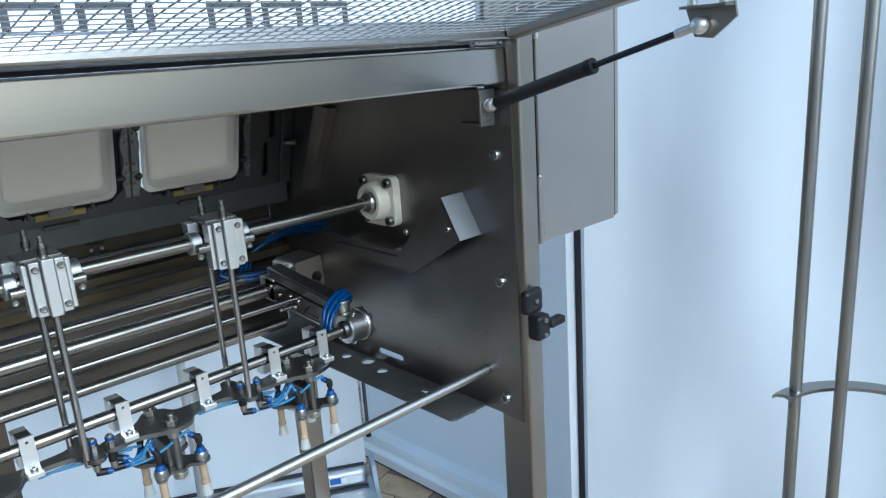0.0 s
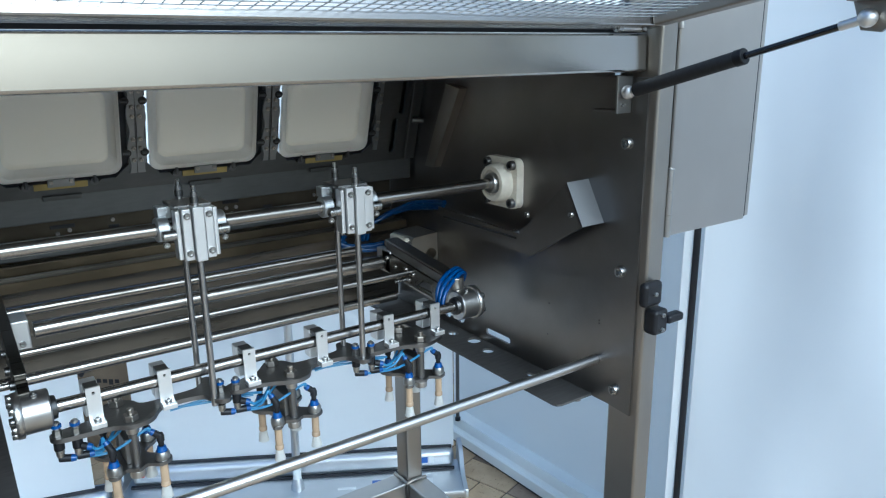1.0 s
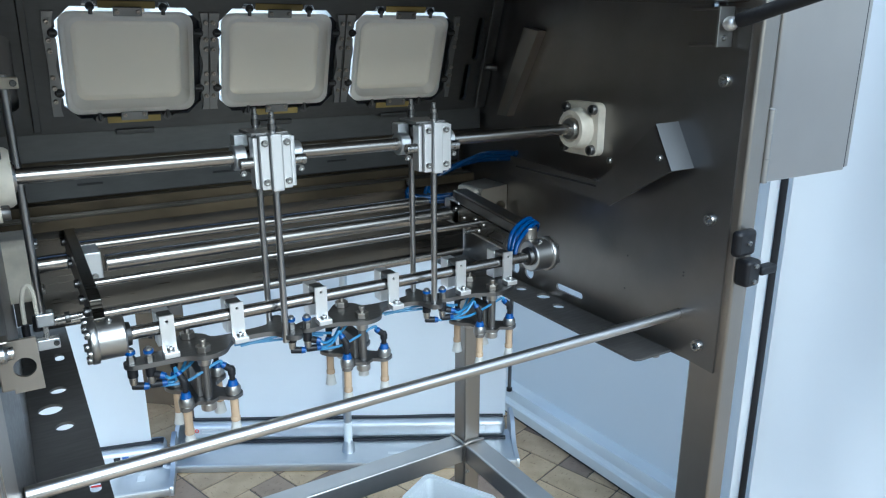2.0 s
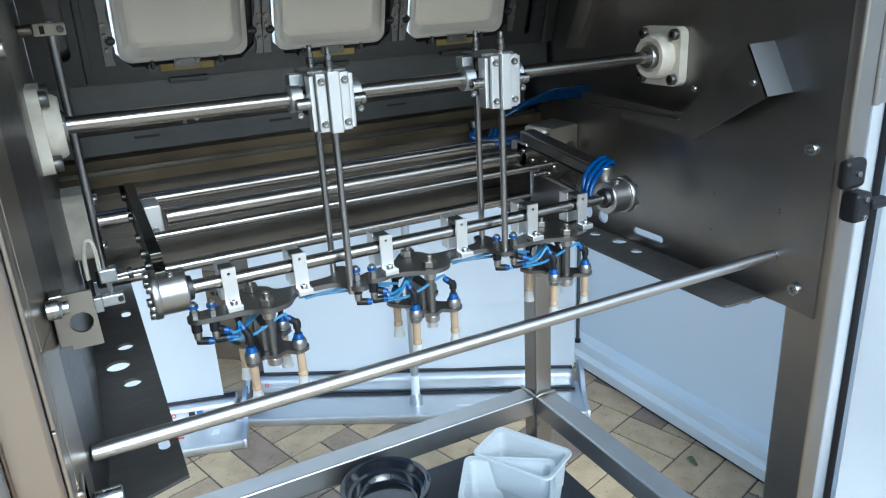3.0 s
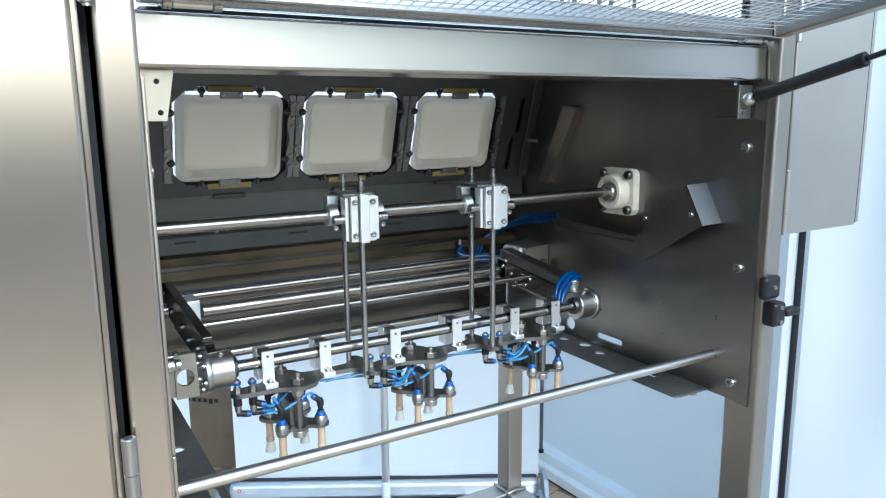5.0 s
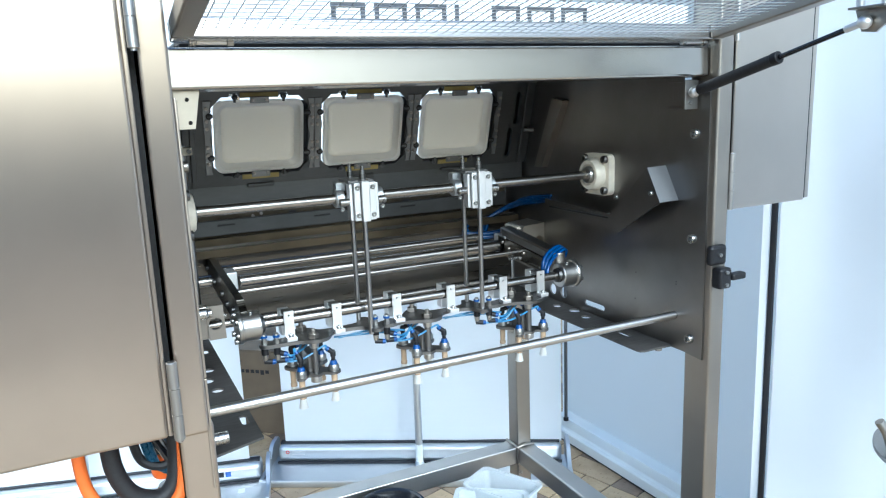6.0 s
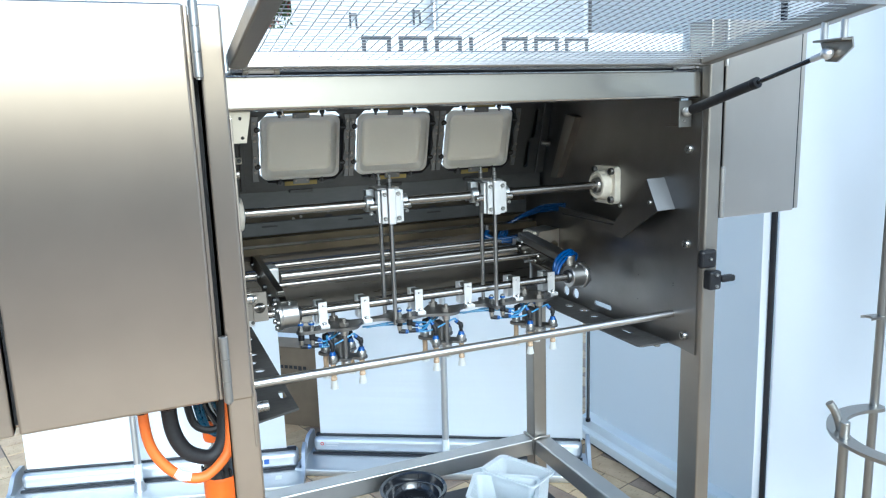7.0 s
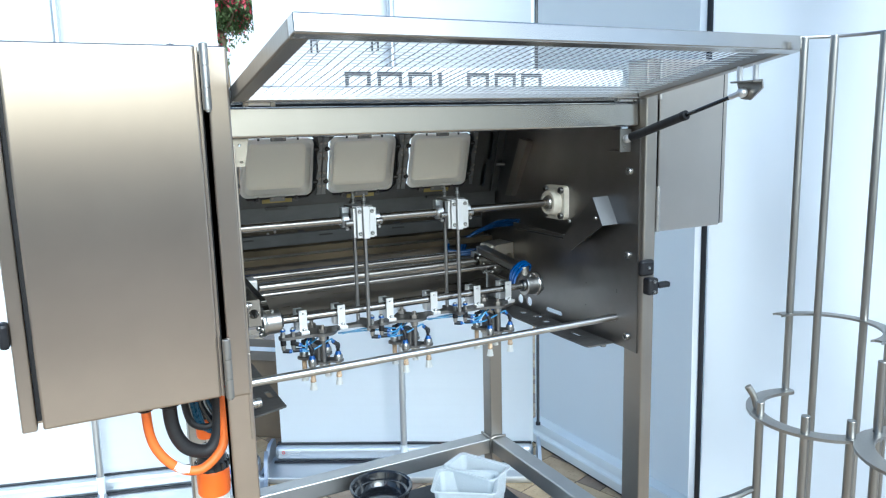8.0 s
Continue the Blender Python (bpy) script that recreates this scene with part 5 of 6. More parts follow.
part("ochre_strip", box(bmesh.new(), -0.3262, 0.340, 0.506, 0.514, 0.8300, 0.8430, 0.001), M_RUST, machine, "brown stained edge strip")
for x, z in ((-0.170, 0.881), (-0.155, 0.884), (-0.158, 0.874), (-0.143, 0.874), (-0.19, 0.876), (-0.10, 0.891), (0.06, 0.886), (0.075, 0.886), (0.068, 0.877), (0.205, 0.889), (0.218, 0.889)):
    part("screw", TOOL_SCREW, None, machine, "", aim((x, 0.5350, z - 0.009), (0, -1, 0)))
for x0, x1, z in ((-0.178, -0.148, 0.8895), (-0.106, -0.092, 0.881), (0.055, 0.080, 0.8945), (0.118, 0.132, 0.880)):
    part("cable_slot", box(bmesh.new(), x0, x1, 0.5335, 0.5348, z - 0.0108, z - 0.0058, 0.0008), M_INK, machine, "dark cut-out")
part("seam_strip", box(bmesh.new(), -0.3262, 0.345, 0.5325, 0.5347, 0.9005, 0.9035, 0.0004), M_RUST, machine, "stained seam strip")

# bent lower sheet
bm = bmesh.new()
prof = [(0.498, 0.832), (0.500, 0.815), (0.507, 0.80), (0.512, 0.77), (0.513, 0.735), (0.513, 0.690)]
prof = [(p.x, p.y) for p in smooth_path([(a, b, 0) for a, b in prof], 4)]
rows = [[bm.verts.new((x, y, z)) for y, z in prof] for x in (-0.3262, 0.347)]
for i in range(len(prof) - 1):
    bm.faces.new((rows[0][i], rows[1][i], rows[1][i + 1], rows[0][i + 1]))
ext = bmesh.ops.extrude_face_region(bm, geom=list(bm.faces))
bmesh.ops.translate(bm, vec=(0, 0.002, -0.001), verts=[g for g in ext["geom"] if isinstance(g, bmesh.types.BMVert)])
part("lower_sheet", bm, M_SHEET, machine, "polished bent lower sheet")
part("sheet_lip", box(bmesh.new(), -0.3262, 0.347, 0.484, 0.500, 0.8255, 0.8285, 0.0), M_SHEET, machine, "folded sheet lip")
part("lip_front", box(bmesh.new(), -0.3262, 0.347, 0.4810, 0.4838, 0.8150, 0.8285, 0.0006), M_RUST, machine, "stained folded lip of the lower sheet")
# strip added to close a bright slit over the tool plate
part("light_stop_strip", box(bmesh.new(), -0.3262, 0.3475, 0.4095, 0.4240, 1.1040, 1.1222, 0.001), M_MOULD, machine, "added grey strip that stops light in the gap over the tool plate")
# unseen cover, added so that sky light stays out of the machine
part("top_light_stop", box(bmesh.new(), -0.329, 0.351, 0.035, 0.425, 1.1225, 1.1255, 0.0), M_PANEL, machine, "added unseen top sheet that keeps the sky light out")
# bearing bracket at the back of the right arm
arch = [(0.3010, 0.7720), (0.3010, 0.8170), (0.3045, 0.8205), (0.3490, 0.8235), (0.3490, 0.7720)] + [(0.3365 + 0.0098 * math.cos(radians(a)), 0.790 + 0.0098 * math.sin(radians(a))) for a in range(-60, 241, 20)]
rb = part("rear_block", plate(bmesh.new(), arch, [], 0.060, frame_xz(0.452)), M_BRACKET, machine, "dull steel bearing bracket with a round notch")
part("bearing_cap", box(bmesh.new(), 0.2915, 0.3008, 0.396, 0.446, 0.798, 0.8205, 0.004, 3), M_POM, rb, "cream plastic bearing cap")
part("block_bolt", SCREW, None, rb, "", aim((0.2965, 0.396, 0.812), (0, -1, 0)) @ Matrix.Scale(0.9, 4))
part("block_bolt", SCREW, None, rb, "", aim((0.2915, 0.425, 0.812), (-1, 0, 0)) @ Matrix.Scale(1.3, 4))

# ---- things on the left plate ----
part("corner_bracket", plate(bmesh.new(), [(-0.3435, 1.0775), (-0.314, 1.0775), (-0.321, 1.0405), (-0.3435, 1.0405)], [disc(-0.3265, 1.069, 0.0022, 8), disc(-0.3252, 1.0465, 0.0022, 8)], 0.003, frame_xz(0.006)), M_BRACKET, machine, "dull beige riveted corner bracket")
part("stub", cyl(bmesh.new(), (-0.3320, 0.06, 1.000), (PX0 + 0.005, 0.06, 1.000), 0.0060, 14, bev=0.001), M_POST, plate_l)
part("sensor_rod", cyl(bmesh.new(), (-0.300, 0.330, 1.010), (-0.300, 0.330, 0.766), 0.0042, 14, bev=0.0006), M_RODZ, machine, "thin upright sensor rod")
sc = part("sensor_clamp", box(bmesh.new(), -0.314, -0.287, 0.322, 0.336, 0.9965, 1.0075, 0.0012), M_POM, machine, "pale sensor clamp")
part("clamp_stub", cyl(bmesh.new(), (PX0 + 0.0032, 0.329, 1.002), (-0.3142, 0.329, 1.002), 0.0055, 14, bev=0.0008), M_POST, sc)
part("screw", DARK_SCREW, None, sc, "", aim((-0.2915, 0.322, 1.002), (0, -1, 0)) @ Matrix.Scale(0.75, 4))
part("clamp_slot", box(bmesh.new(), -0.3085, -0.3045, 0.3212, 0.3222, 0.9985, 1.0055), M_INK, sc, "dark slot")
foot = part("sensor_foot", box(bmesh.new(), -0.306, -0.289, 0.322, 0.338, 0.752, 0.766, 0.0012), M_ALU_SATIN, machine, "small aluminium rod foot")
part("pin", cyl(bmesh.new(), (-0.289, 0.328, 0.756), (-0.262, 0.328, 0.757), 0.0032, 12), M_BOLT, foot)
part("pin_collar", cyl(bmesh.new(), (-0.279, 0.328, 0.7563), (-0.274, 0.328, 0.7566), 0.0062, 14, bev=0.0006), M_DARK, foot)
part("stem", box(bmesh.new(), -0.3010, -0.2960, 0.325, 0.333, 0.737, 0.752, 0.0006), M_BOLT, foot)
arm = part("finger", box(bmesh.new(), -0.308, -0.287, 0.324, 0.334, 0.7255, 0.737, 0.001), M_ALU, machine, "pale aluminium finger")
part("finger_block", box(bmesh.new(), -0.316, -0.3082, 0.322, 0.336, 0.722, 0.738, 0.001), M_ALU, arm)
part("finger_bracket", box(bmesh.new(), PX0 + 0.0032, -0.3162, 0.324, 0.334, 0.724, 0.734, 0.001), M_ALU_SATIN, arm)
part("screw", DARK_SCREW, None, arm, "", aim((-0.2905, 0.324, 0.732), (0, -1, 0)) @ Matrix.Scale(0.7, 4))
bk = part("holed_bracket", plate(bmesh.new(), [(-0.3265, 0.8535), (-0.3095, 0.8535), (-0.3085, 0.816), (-0.3265, 0.816)], [disc(-0.3185, 0.8335, 0.0070, 22)], 0.003, frame_xz(0.028)), M_POST, machine, "pale bracket with a round hole")
part("standoff", lathe(bmesh.new(), [(0.0040, 0.0), (0.0062, 0.001), (0.0062, 0.006), (0.0045, 0.0075), (0.0045, 0.010)], aim((-0.3365, 0.0180, 0.8480), (1, 0, 0)) @ Matrix.Scale(1.35, 4, (0, 0, 1)), 18), M_BOLT, bk)
part("fold", box(bmesh.new(), -0.3340, -0.3255, 0.0285, 0.042, 0.817, 0.8525, 0.0008), M_POST, bk)
part("cable", sweep(bmesh.new(), smooth_path([(-0.3165, 0.332, 0.748), (-0.3160, 0.332, 0.778), (-0.3125, 0.331, 0.795), (-0.3070, 0.330, 0.7965), (-0.3045, 0.328, 0.785), (-0.3040, 0.328, 0.764)], 7), 0.0022, 8), M_POM, machine, "looped pale sensor cable")
for x, z in ((-0.3165, 0.744), (-0.3055, 0.752)):
    part("cable_gland", cyl(bmesh.new(), (x, 0.331, z - 0.006), (x, 0.331, z + 0.012), 0.0040, 12, bev=0.0008), M_BLACK, machine, "black cable gland")

def hinge_barrel(z0, z1, r, m):
    """A hinge barrel with the fine joints of its three knuckles."""
    prof = [(0.0001, z0), (r * 0.85, z0), (r, z0 + 0.0008)]
    for k in (1, 2):
        z = z0 + (z1 - z0) * k / 3
        prof += [(r, z - 0.0007), (r * 0.84, z - 0.0003), (r * 0.84, z + 0.0003), (r, z + 0.0007)]
    return lathe(bmesh.new(), prof + [(r, z1 - 0.0008), (r * 0.85, z1), (0.0001, z1)], m, 18)


# ---- control cabinet on the left ----
CX0, CX1, CZ0, CZ1 = -0.609, -0.3685, 0.747, 1.193
CY = -0.020                     # front of the cabinet body
cab = solo("control_cabinet", box(bmesh.new(), CX0, CX1 - 0.0076, CY, 0.30, CZ0, CZ1, 0.003, 3), M_CAB, "brushed stainless control cabinet mounted beside the machine", "cabinet")
bm = box(bmesh.new(), CX0 + 0.0228, CX1 - 0.014, CY - 0.028, CY - 0.006, CZ0 + 0.001, CZ1 - 0.003, 0.003, 3)
for k in range(1, 14):
    bmesh.ops.bisect_plane(bm, geom=bm.verts[:] + bm.edges[:] + bm.faces[:], plane_co=(0, 0, CZ0 + (CZ1 - CZ0) * k / 14), plane_no=(0, 0, 1))
for v in bm.verts:
    if v.co.y < CY - 0.024:
        v.co.y -= 0.003 * (1 - ((v.co.z - CZ0) / (CZ1 - CZ0) * 2 - 1) ** 2)      # sheet bulges a little
door = part("cabinet_door", bm, M_CAB, cab, "flat brushed stainless cabinet door")
part("door_edge", box(bmesh.new(), CX1 - 0.0138, CX1 - 0.0095, CY - 0.0265, CY - 0.004, CZ0 + 0.002, CZ1 - 0.004, 0.001), M_CAB, cab, "bright folded door edge")
part("seal", box(bmesh.new(), CX0 + 0.0165, CX1 - 0.008, CY - 0.006, CY - 0.0004, CZ0 + 0.006, CZ1 - 0.006), M_RUBBER, cab, "black rubber door seal")
part("side_flange", box(bmesh.new(), CX0 + 0.0005, CX0 + 0.0165, CY - 0.020, CY - 0.0004, CZ0 - 0.002, CZ1 - 0.002, 0.002), M_CAB, cab, "folded cabinet side flange")
part("lock", box(bmesh.new(), CX0 - 0.010, CX0 + 0.0005, CY - 0.030, CY - 0.008, 0.850, 0.880, 0.004), M_BLACK, cab, "black door lock")
for z0, z1 in ((0.748, 0.827), (1.113, 1.192)):
    h = part("hinge", hinge_barrel(z0, z1, 0.0050, Matrix.Translation((CX1 - 0.0045, CY - 0.0365, 0))), M_HUB, cab, "stainless barrel hinge")
    part("leaf", box(bmesh.new(), CX1 - 0.0094, CX1 - 0.0035, CY - 0.034, CY - 0.032, z0 + 0.001, z1 - 0.001), M_HUB, h)
    part("leaf_pin", cyl(bmesh.new(), (CX1 - 0.0045, CY - 0.0365, z0 - 0.002), (CX1 - 0.0045, CY - 0.0365, z0), 0.003, 10), M_BOLT, h)
# black strip added so that the slot beside the post stays in shade
part("slot_shade", box(bmesh.new(), CX1 - 0.0074, FX0 - 0.0265, CY + 0.010, CY + 0.016, CZ0 + 0.01, CZ1 - 0.01), M_RUBBER, cab)
part("top_screw", lathe(bmesh.new(), [(0.006, 0.0), (0.006, 0.004), (0.0001, 0.006)], Matrix.Translation((-0.40, 0.02, CZ1)), 12), M_DKBOLT, cab, "dark dome screw")

# ---- flat cabinet on the right ----
RX0, RX1, RZ0, RZ1 = 0.389, 0.554, 0.893, 1.190
rc = solo("side_cabinet", box(bmesh.new(), RX0, RX1, 0.000, 0.065, RZ0, RZ1, 0.002), M_CABR, "flat brushed stainless side cabinet on the front post", "cabinet")
part("cabinet_door", box(bmesh.new(), RX0 - 0.0015, RX1 - 0.014, -0.018, -0.0005, RZ0 - 0.001, RZ1, 0.002), M_CABR, rc, "flat brushed stainless cabinet door")
part("gap_seal", box(bmesh.new(), RX1 - 0.0138, RX1 - 0.0112, -0.0165, -0.0004, RZ0 + 0.002, RZ1 - 0.002), M_RUBBER, rc, "black seal")
part("side_flange", box(bmesh.new(), RX1 - 0.011, RX1 + 0.001, -0.014, -0.0004, RZ0 + 0.001, RZ1 - 0.001, 0.002), M_CABR, rc, "folded cabinet side flange")
for z0, z1 in ((RZ0, 0.972), (1.122, 1.19)):
    part("hinge", hinge_barrel(z0, z1, 0.0045, Matrix.Translation((RX0 - 0.0035, -0.020, 0))), M_HUB, rc, "stainless barrel hinge")

# ---- mesh guard, raised ----
G0, G1 = Vector((0, -0.006, 1.131)), Vector((0, -0.318, 1.183))
gd = (G1 - G0).normalized()
GUARD = Matrix(((1, 0, 0, 0), (0, gd.y, -gd.z, G0.y), (0, gd.z, gd.y, G0.z), (0, 0, 0, 1)))      # local y out along the guard, z down
GW0, GW1, GL = -0.338, 0.350, (G1 - G0).length
guard = solo("mesh_guard", box(bmesh.new(), GW0, GW1, 0.0, 0.020, -0.010, 0.010, 0.002, m=GUARD), M_BEAM, "raised stainless guard frame with wire mesh over the machine", "guard")
part("far_bar", box(bmesh.new(), GW0, GW1, GL - 0.020, GL, -0.010, 0.010, 0.002, m=GUARD), M_BEAM, guard)
for x in (GW0, GW1 - 0.020):
    part("side_bar", box(bmesh.new(), x, x + 0.020, 0.0205, GL - 0.0205, -0.010, 0.010, 0.002, m=GUARD), M_POST, guard)
pitch = 0.0122
x = GW0 + 0.016
while x < GW1 - 0.014:
    pts = [GUARD @ Vector((x, 0.012 + (GL - 0.024) * i / 8, 0.0005 - 0.0018 * noise.noise(Vector((x * 9, i * 0.7, 0))))) for i in range(9)]
    part("mesh_wire", sweep(bmesh.new(), pts, 0.00062, 4), M_MESH, guard)
    x += pitch
y = 0.014
while y < GL - 0.012:
    pts = [GUARD @ Vector((GW0 + 0.012 + (GW1 - GW0 - 0.024) * i / 12, y, 0.0022 - 0.0018 * noise.noise(Vector((y * 9, i * 0.7, 4))))) for i in range(13)]
    part("cross_wire", sweep(bmesh.new(), pts, 0.00042, 4), M_CROSS, guard)
    y += pitch
# white sign board on the beam behind the mesh: plain bars in place of its lettering
board = part("sign_board", box(bmesh.new(), -0.326, 0.346, 0.0305, 0.0335, 1.1262, 1.1740, 0.0008), M_SILL, machine, "white sign board with dark grey bars")
for k in range(7):
    x0 = -0.166 + 0.0500 * k
    x1 = x0 + (0.008 if k == 3 else 0.040)
    bars = [(x0, x1, 1.1620, 1.1672)] if k != 3 else []
    bars += [(x0 + 0.0005, x0 + 0.0060, 1.1290, 1.1618 if k != 3 else 1.1672)]
    if k != 3:
        bars += [(x1 - 0.0060, x1 - 0.0005, 1.1290, 1.1618)]
    for a0, a1, b0, b1 in bars:
        part("sign_bar", box(bmesh.new(), a0, a1, 0.0292, 0.0303, b0, b1, 0.0003), M_LETTER, board, "dark grey sign bar")
# its hinges on the beam, and a black strip added for the shaded gap
part("gap_shade", box(bmesh.new(), PX0 + 0.002, PX1 - 0.002, 0.004, 0.030, 1.1182, 1.1216), M_RUBBER, machine, "added black strip for the shaded gap above the beam")
for x in (-0.300, 0.318):
    h = part("guard_hinge", cyl(bmesh.new(), (x - 0.014, -0.009, 1.1235), (x + 0.014, -0.009, 1.1235), 0.0042, 14, bev=0.0006), M_ALU, machine, "stainless barrel hinge")
    for s in (-1, 1):
        part("knuckle", cyl(bmesh.new(), (x + s * 0.0145, -0.009, 1.1235), (x + s * 0.021, -0.009, 1.1235), 0.0052, 14, bev=0.0006), M_BOLT, h)

# gas strut
s0, s1 = Vector((0.332, 0.001, 1.057)), Vector((0.331, -0.238, 1.123))
sd = (s1 - s0).normalized()
strut = solo("gas_strut", cyl(bmesh.new(), s0 + sd * 0.010, s0 + sd * 0.135, 0.0072, 20, bev=0.001), M_RUBBER, "black gas strut holding up the mesh guard", "gas strut")
part("piston_rod", cyl(bmesh.new(), s0 + sd * 0.135, s1 - sd * 0.012, 0.0032, 14), M_GLOSS, strut, "dark piston rod")
part("collar", cyl(bmesh.new(), s0 + sd * 0.130, s0 + sd * 0.140, 0.0078, 18, bev=0.001), M_BLACK, strut)
part("rod_end", cyl(bmesh.new(), s1 - sd * 0.022, s1 - sd * 0.002, 0.0040, 14, bev=0.0006), M_ALU, strut)
part("ball_joint", ball(bmesh.new(), s1, 0.0075, 16, 10), M_ALU, strut, "bright ball joint")
part("ball_joint", ball(bmesh.new(), s0, 0.0075, 16, 10), M_ALU, strut, "bright ball joint")
tab = plate(bmesh.new(), [(-0.222, 1.136), (-0.230, 1.114), (-0.246, 1.112), (-0.266, 1.128), (-0.264, 1.140), (-0.224, 1.138)], [], 0.003, frame_yz(0.338))
tb = part("strut_tab", tab, M_POST, guard, "folded strut tab")
part("tab_top", box(bmesh.new(), 0.322, 0.3378, -0.264, -0.224, 1.1362, 1.1387, 0.0004), M_POST, tb)
for y in (-0.230, -0.257):
    part("standoff", cyl(bmesh.new(), (0.334, y, 1.139), (0.334, y, 1.160), 0.0042, 14, bev=0.0006), M_ALU, tb, "round standoff")

# ---- cables under the control cabinet ----
def gland(x, y, r):
    part("cable_gland", lathe(bmesh.new(), [(r * 1.7, 0.0), (r * 1.7, -0.012), (r * 1.95, -0.013), (r * 1.95, -0.021), (r * 1.5, -0.026), (r * 1.4, -0.034), (r * 1.05, -0.036)], Matrix.Translation((x, y, CZ0)), 18), M_BLACK, cab, "black cable gland")


YC = 0.055
gland(-0.469, YC, 0.0080), gland(-0.438, YC, 0.0100)
part("cable", sweep(bmesh.new(), smooth_path([(-0.469, YC, CZ0 - 0.01), (-0.466, YC, 0.676), (-0.453, YC - 0.004, 0.643), (-0.430, YC - 0.008, 0.620), (-0.404, YC - 0.010, 0.614), (-0.380, YC - 0.008, 0.629), (-0.368, YC - 0.004, 0.650), (-0.3635, YC, 0.700), (-0.363, YC, CZ0)], 8), 0.0066, 14), M_ORANGE, cab, "thick orange power cable")
part("tape", sweep(bmesh.new(), [Vector((-0.438, YC - 0.0066, 0.6265)), Vector((-0.430, YC - 0.008, 0.6200)), Vector((-0.420, YC - 0.009, 0.6165))], 0.0070, 14), M_TAPE, cab, "white tape wrap")
part("cable", sweep(bmesh.new(), smooth_path([(-0.438, YC, CZ0 - 0.01), (-0.436, YC, 0.684), (-0.424, YC, 0.652), (-0.405, YC + 0.002, 0.637), (-0.388, YC + 0.004, 0.635), (-0.375, YC + 0.006, 0.652), (-0.370, YC + 0.01, 0.69), (-0.370, YC + 0.012, CZ0)], 8), 0.0098, 14), M_RUBBER, cab, "thick black cable")
for k, (xa, dep, r, mat, lab) in enumerate(((-0.416, 0.664, 0.0052, M_RUBBER, "black cable"), (-0.406, 0.660, 0.0038, M_TEAL, "dark teal cable"), (-0.400, 0.656, 0.0030, M_TEAL, "dark teal cable"), (-0.394, 0.672, 0.0045, M_GLOSS, "glossy black cable"), (-0.389, 0.668, 0.0018, M_ALU, "thin pale cable"), (-0.384, 0.676, 0.0026, M_TEAL, "dark teal cable"), (-0.379, 0.680, 0.0036, M_RUBBER, "black cable"))):
    part("thin_cable", sweep(bmesh.new(), smooth_path([(xa, YC + 0.03, CZ0), (xa + 0.002, YC + 0.03, 0.70), (xa + 0.010, YC + 0.028, dep + 0.006), (-0.384 + 0.002 * k, YC + 0.025, dep - 0.003), (-0.372, YC + 0.028, dep + 0.012), (-0.367, YC + 0.03, 0.70), (-0.366, YC + 0.03, CZ0)], 8), r, 8), mat, cab, lab)
PLUG = Matrix.Translation((-0.377, YC + 0.07, 0.028))
plug = thing("power_plug", (-0.377, YC + 0.07, 0.46), "orange industrial power plug hanging below the control cabinet", "plug")
part("body", lathe(bmesh.new(), [(0.0001, 0.508), (0.0235, 0.508), (0.0245, 0.511), (0.0250, 0.545), (0.0240, 0.549), (0.0001, 0.549)], PLUG, 28), M_PLUG, plug, "orange plug ring")
part("skirt", lathe(bmesh.new(), [(0.0001, 0.445), (0.0185, 0.445), (0.0205, 0.450), (0.0215, 0.507), (0.0001, 0.5078)], PLUG, 28), M_TAPE, plug, "pale ribbed plug skirt")
for k in range(16):
    part("rib", box(bmesh.new(), -0.0016, 0.0016, -0.0012, 0.0012, 0.455, 0.504, 0.0004, m=PLUG @ Matrix.Rotation(2 * math.pi * k / 16, 4, "Z") @ Matrix.Translation((0, 0.0213, 0))), M_TAPE, plug)
bm = lathe(bmesh.new(), [(0.0001, 0.5492), (0.0248, 0.5492), (0.0250, 0.556), (0.0222, 0.5625), (0.0226, 0.566), (0.0195, 0.575), (0.0140, 0.586), (0.0001, 0.588)], PLUG, 28)
part("collar", bm, M_GLOSS, plug, "smoky clear collar")
for k in range(14):
    part("rib", box(bmesh.new(), -0.0018, 0.0018, -0.0012, 0.0012, 0.5495, 0.561, 0.0004, m=PLUG @ Matrix.Rotation(2 * math.pi * k / 14, 4, "Z") @ Matrix.Translation((0, 0.0252, 0))), M_GLOSS, plug)
part("strand", cyl(bmesh.new(), (-0.379, YC + 0.07, 0.612), (-0.381, YC + 0.07, 0.632), 0.0035, 10), M_TAPE, plug, "pale inner strand")
part("socket", lathe(bmesh.new(), [(0.0001, 0.628), (0.0135, 0.628), (0.0150, 0.633), (0.0150, 0.652), (0.0120, 0.658), (0.0001, 0.659)], Matrix.Translation((-0.382, YC + 0.07, 0)), 20), M_PLUG, plug, "orange socket")
part("cable", cyl(bmesh.new(), (-0.382, YC + 0.07, 0.659), (-0.380, YC + 0.07, CZ0), 0.0115, 14), M_RUBBER, plug, "thick black cable")
part("tail_cable", sweep(bmesh.new(), smooth_path([(-0.377, YC + 0.07, 0.474), (-0.382, YC + 0.07, 0.35), (-0.40, YC + 0.08, 0.05), (-0.42, YC + 0.14, FLOOR + 0.012), (-0.55, YC + 0.5, FLOOR + 0.010), (-0.9, YC + 0.9, FLOOR + 0.010)], 8), 0.0075, 12), M_ORANGE, plug, "thick orange cable to the floor")

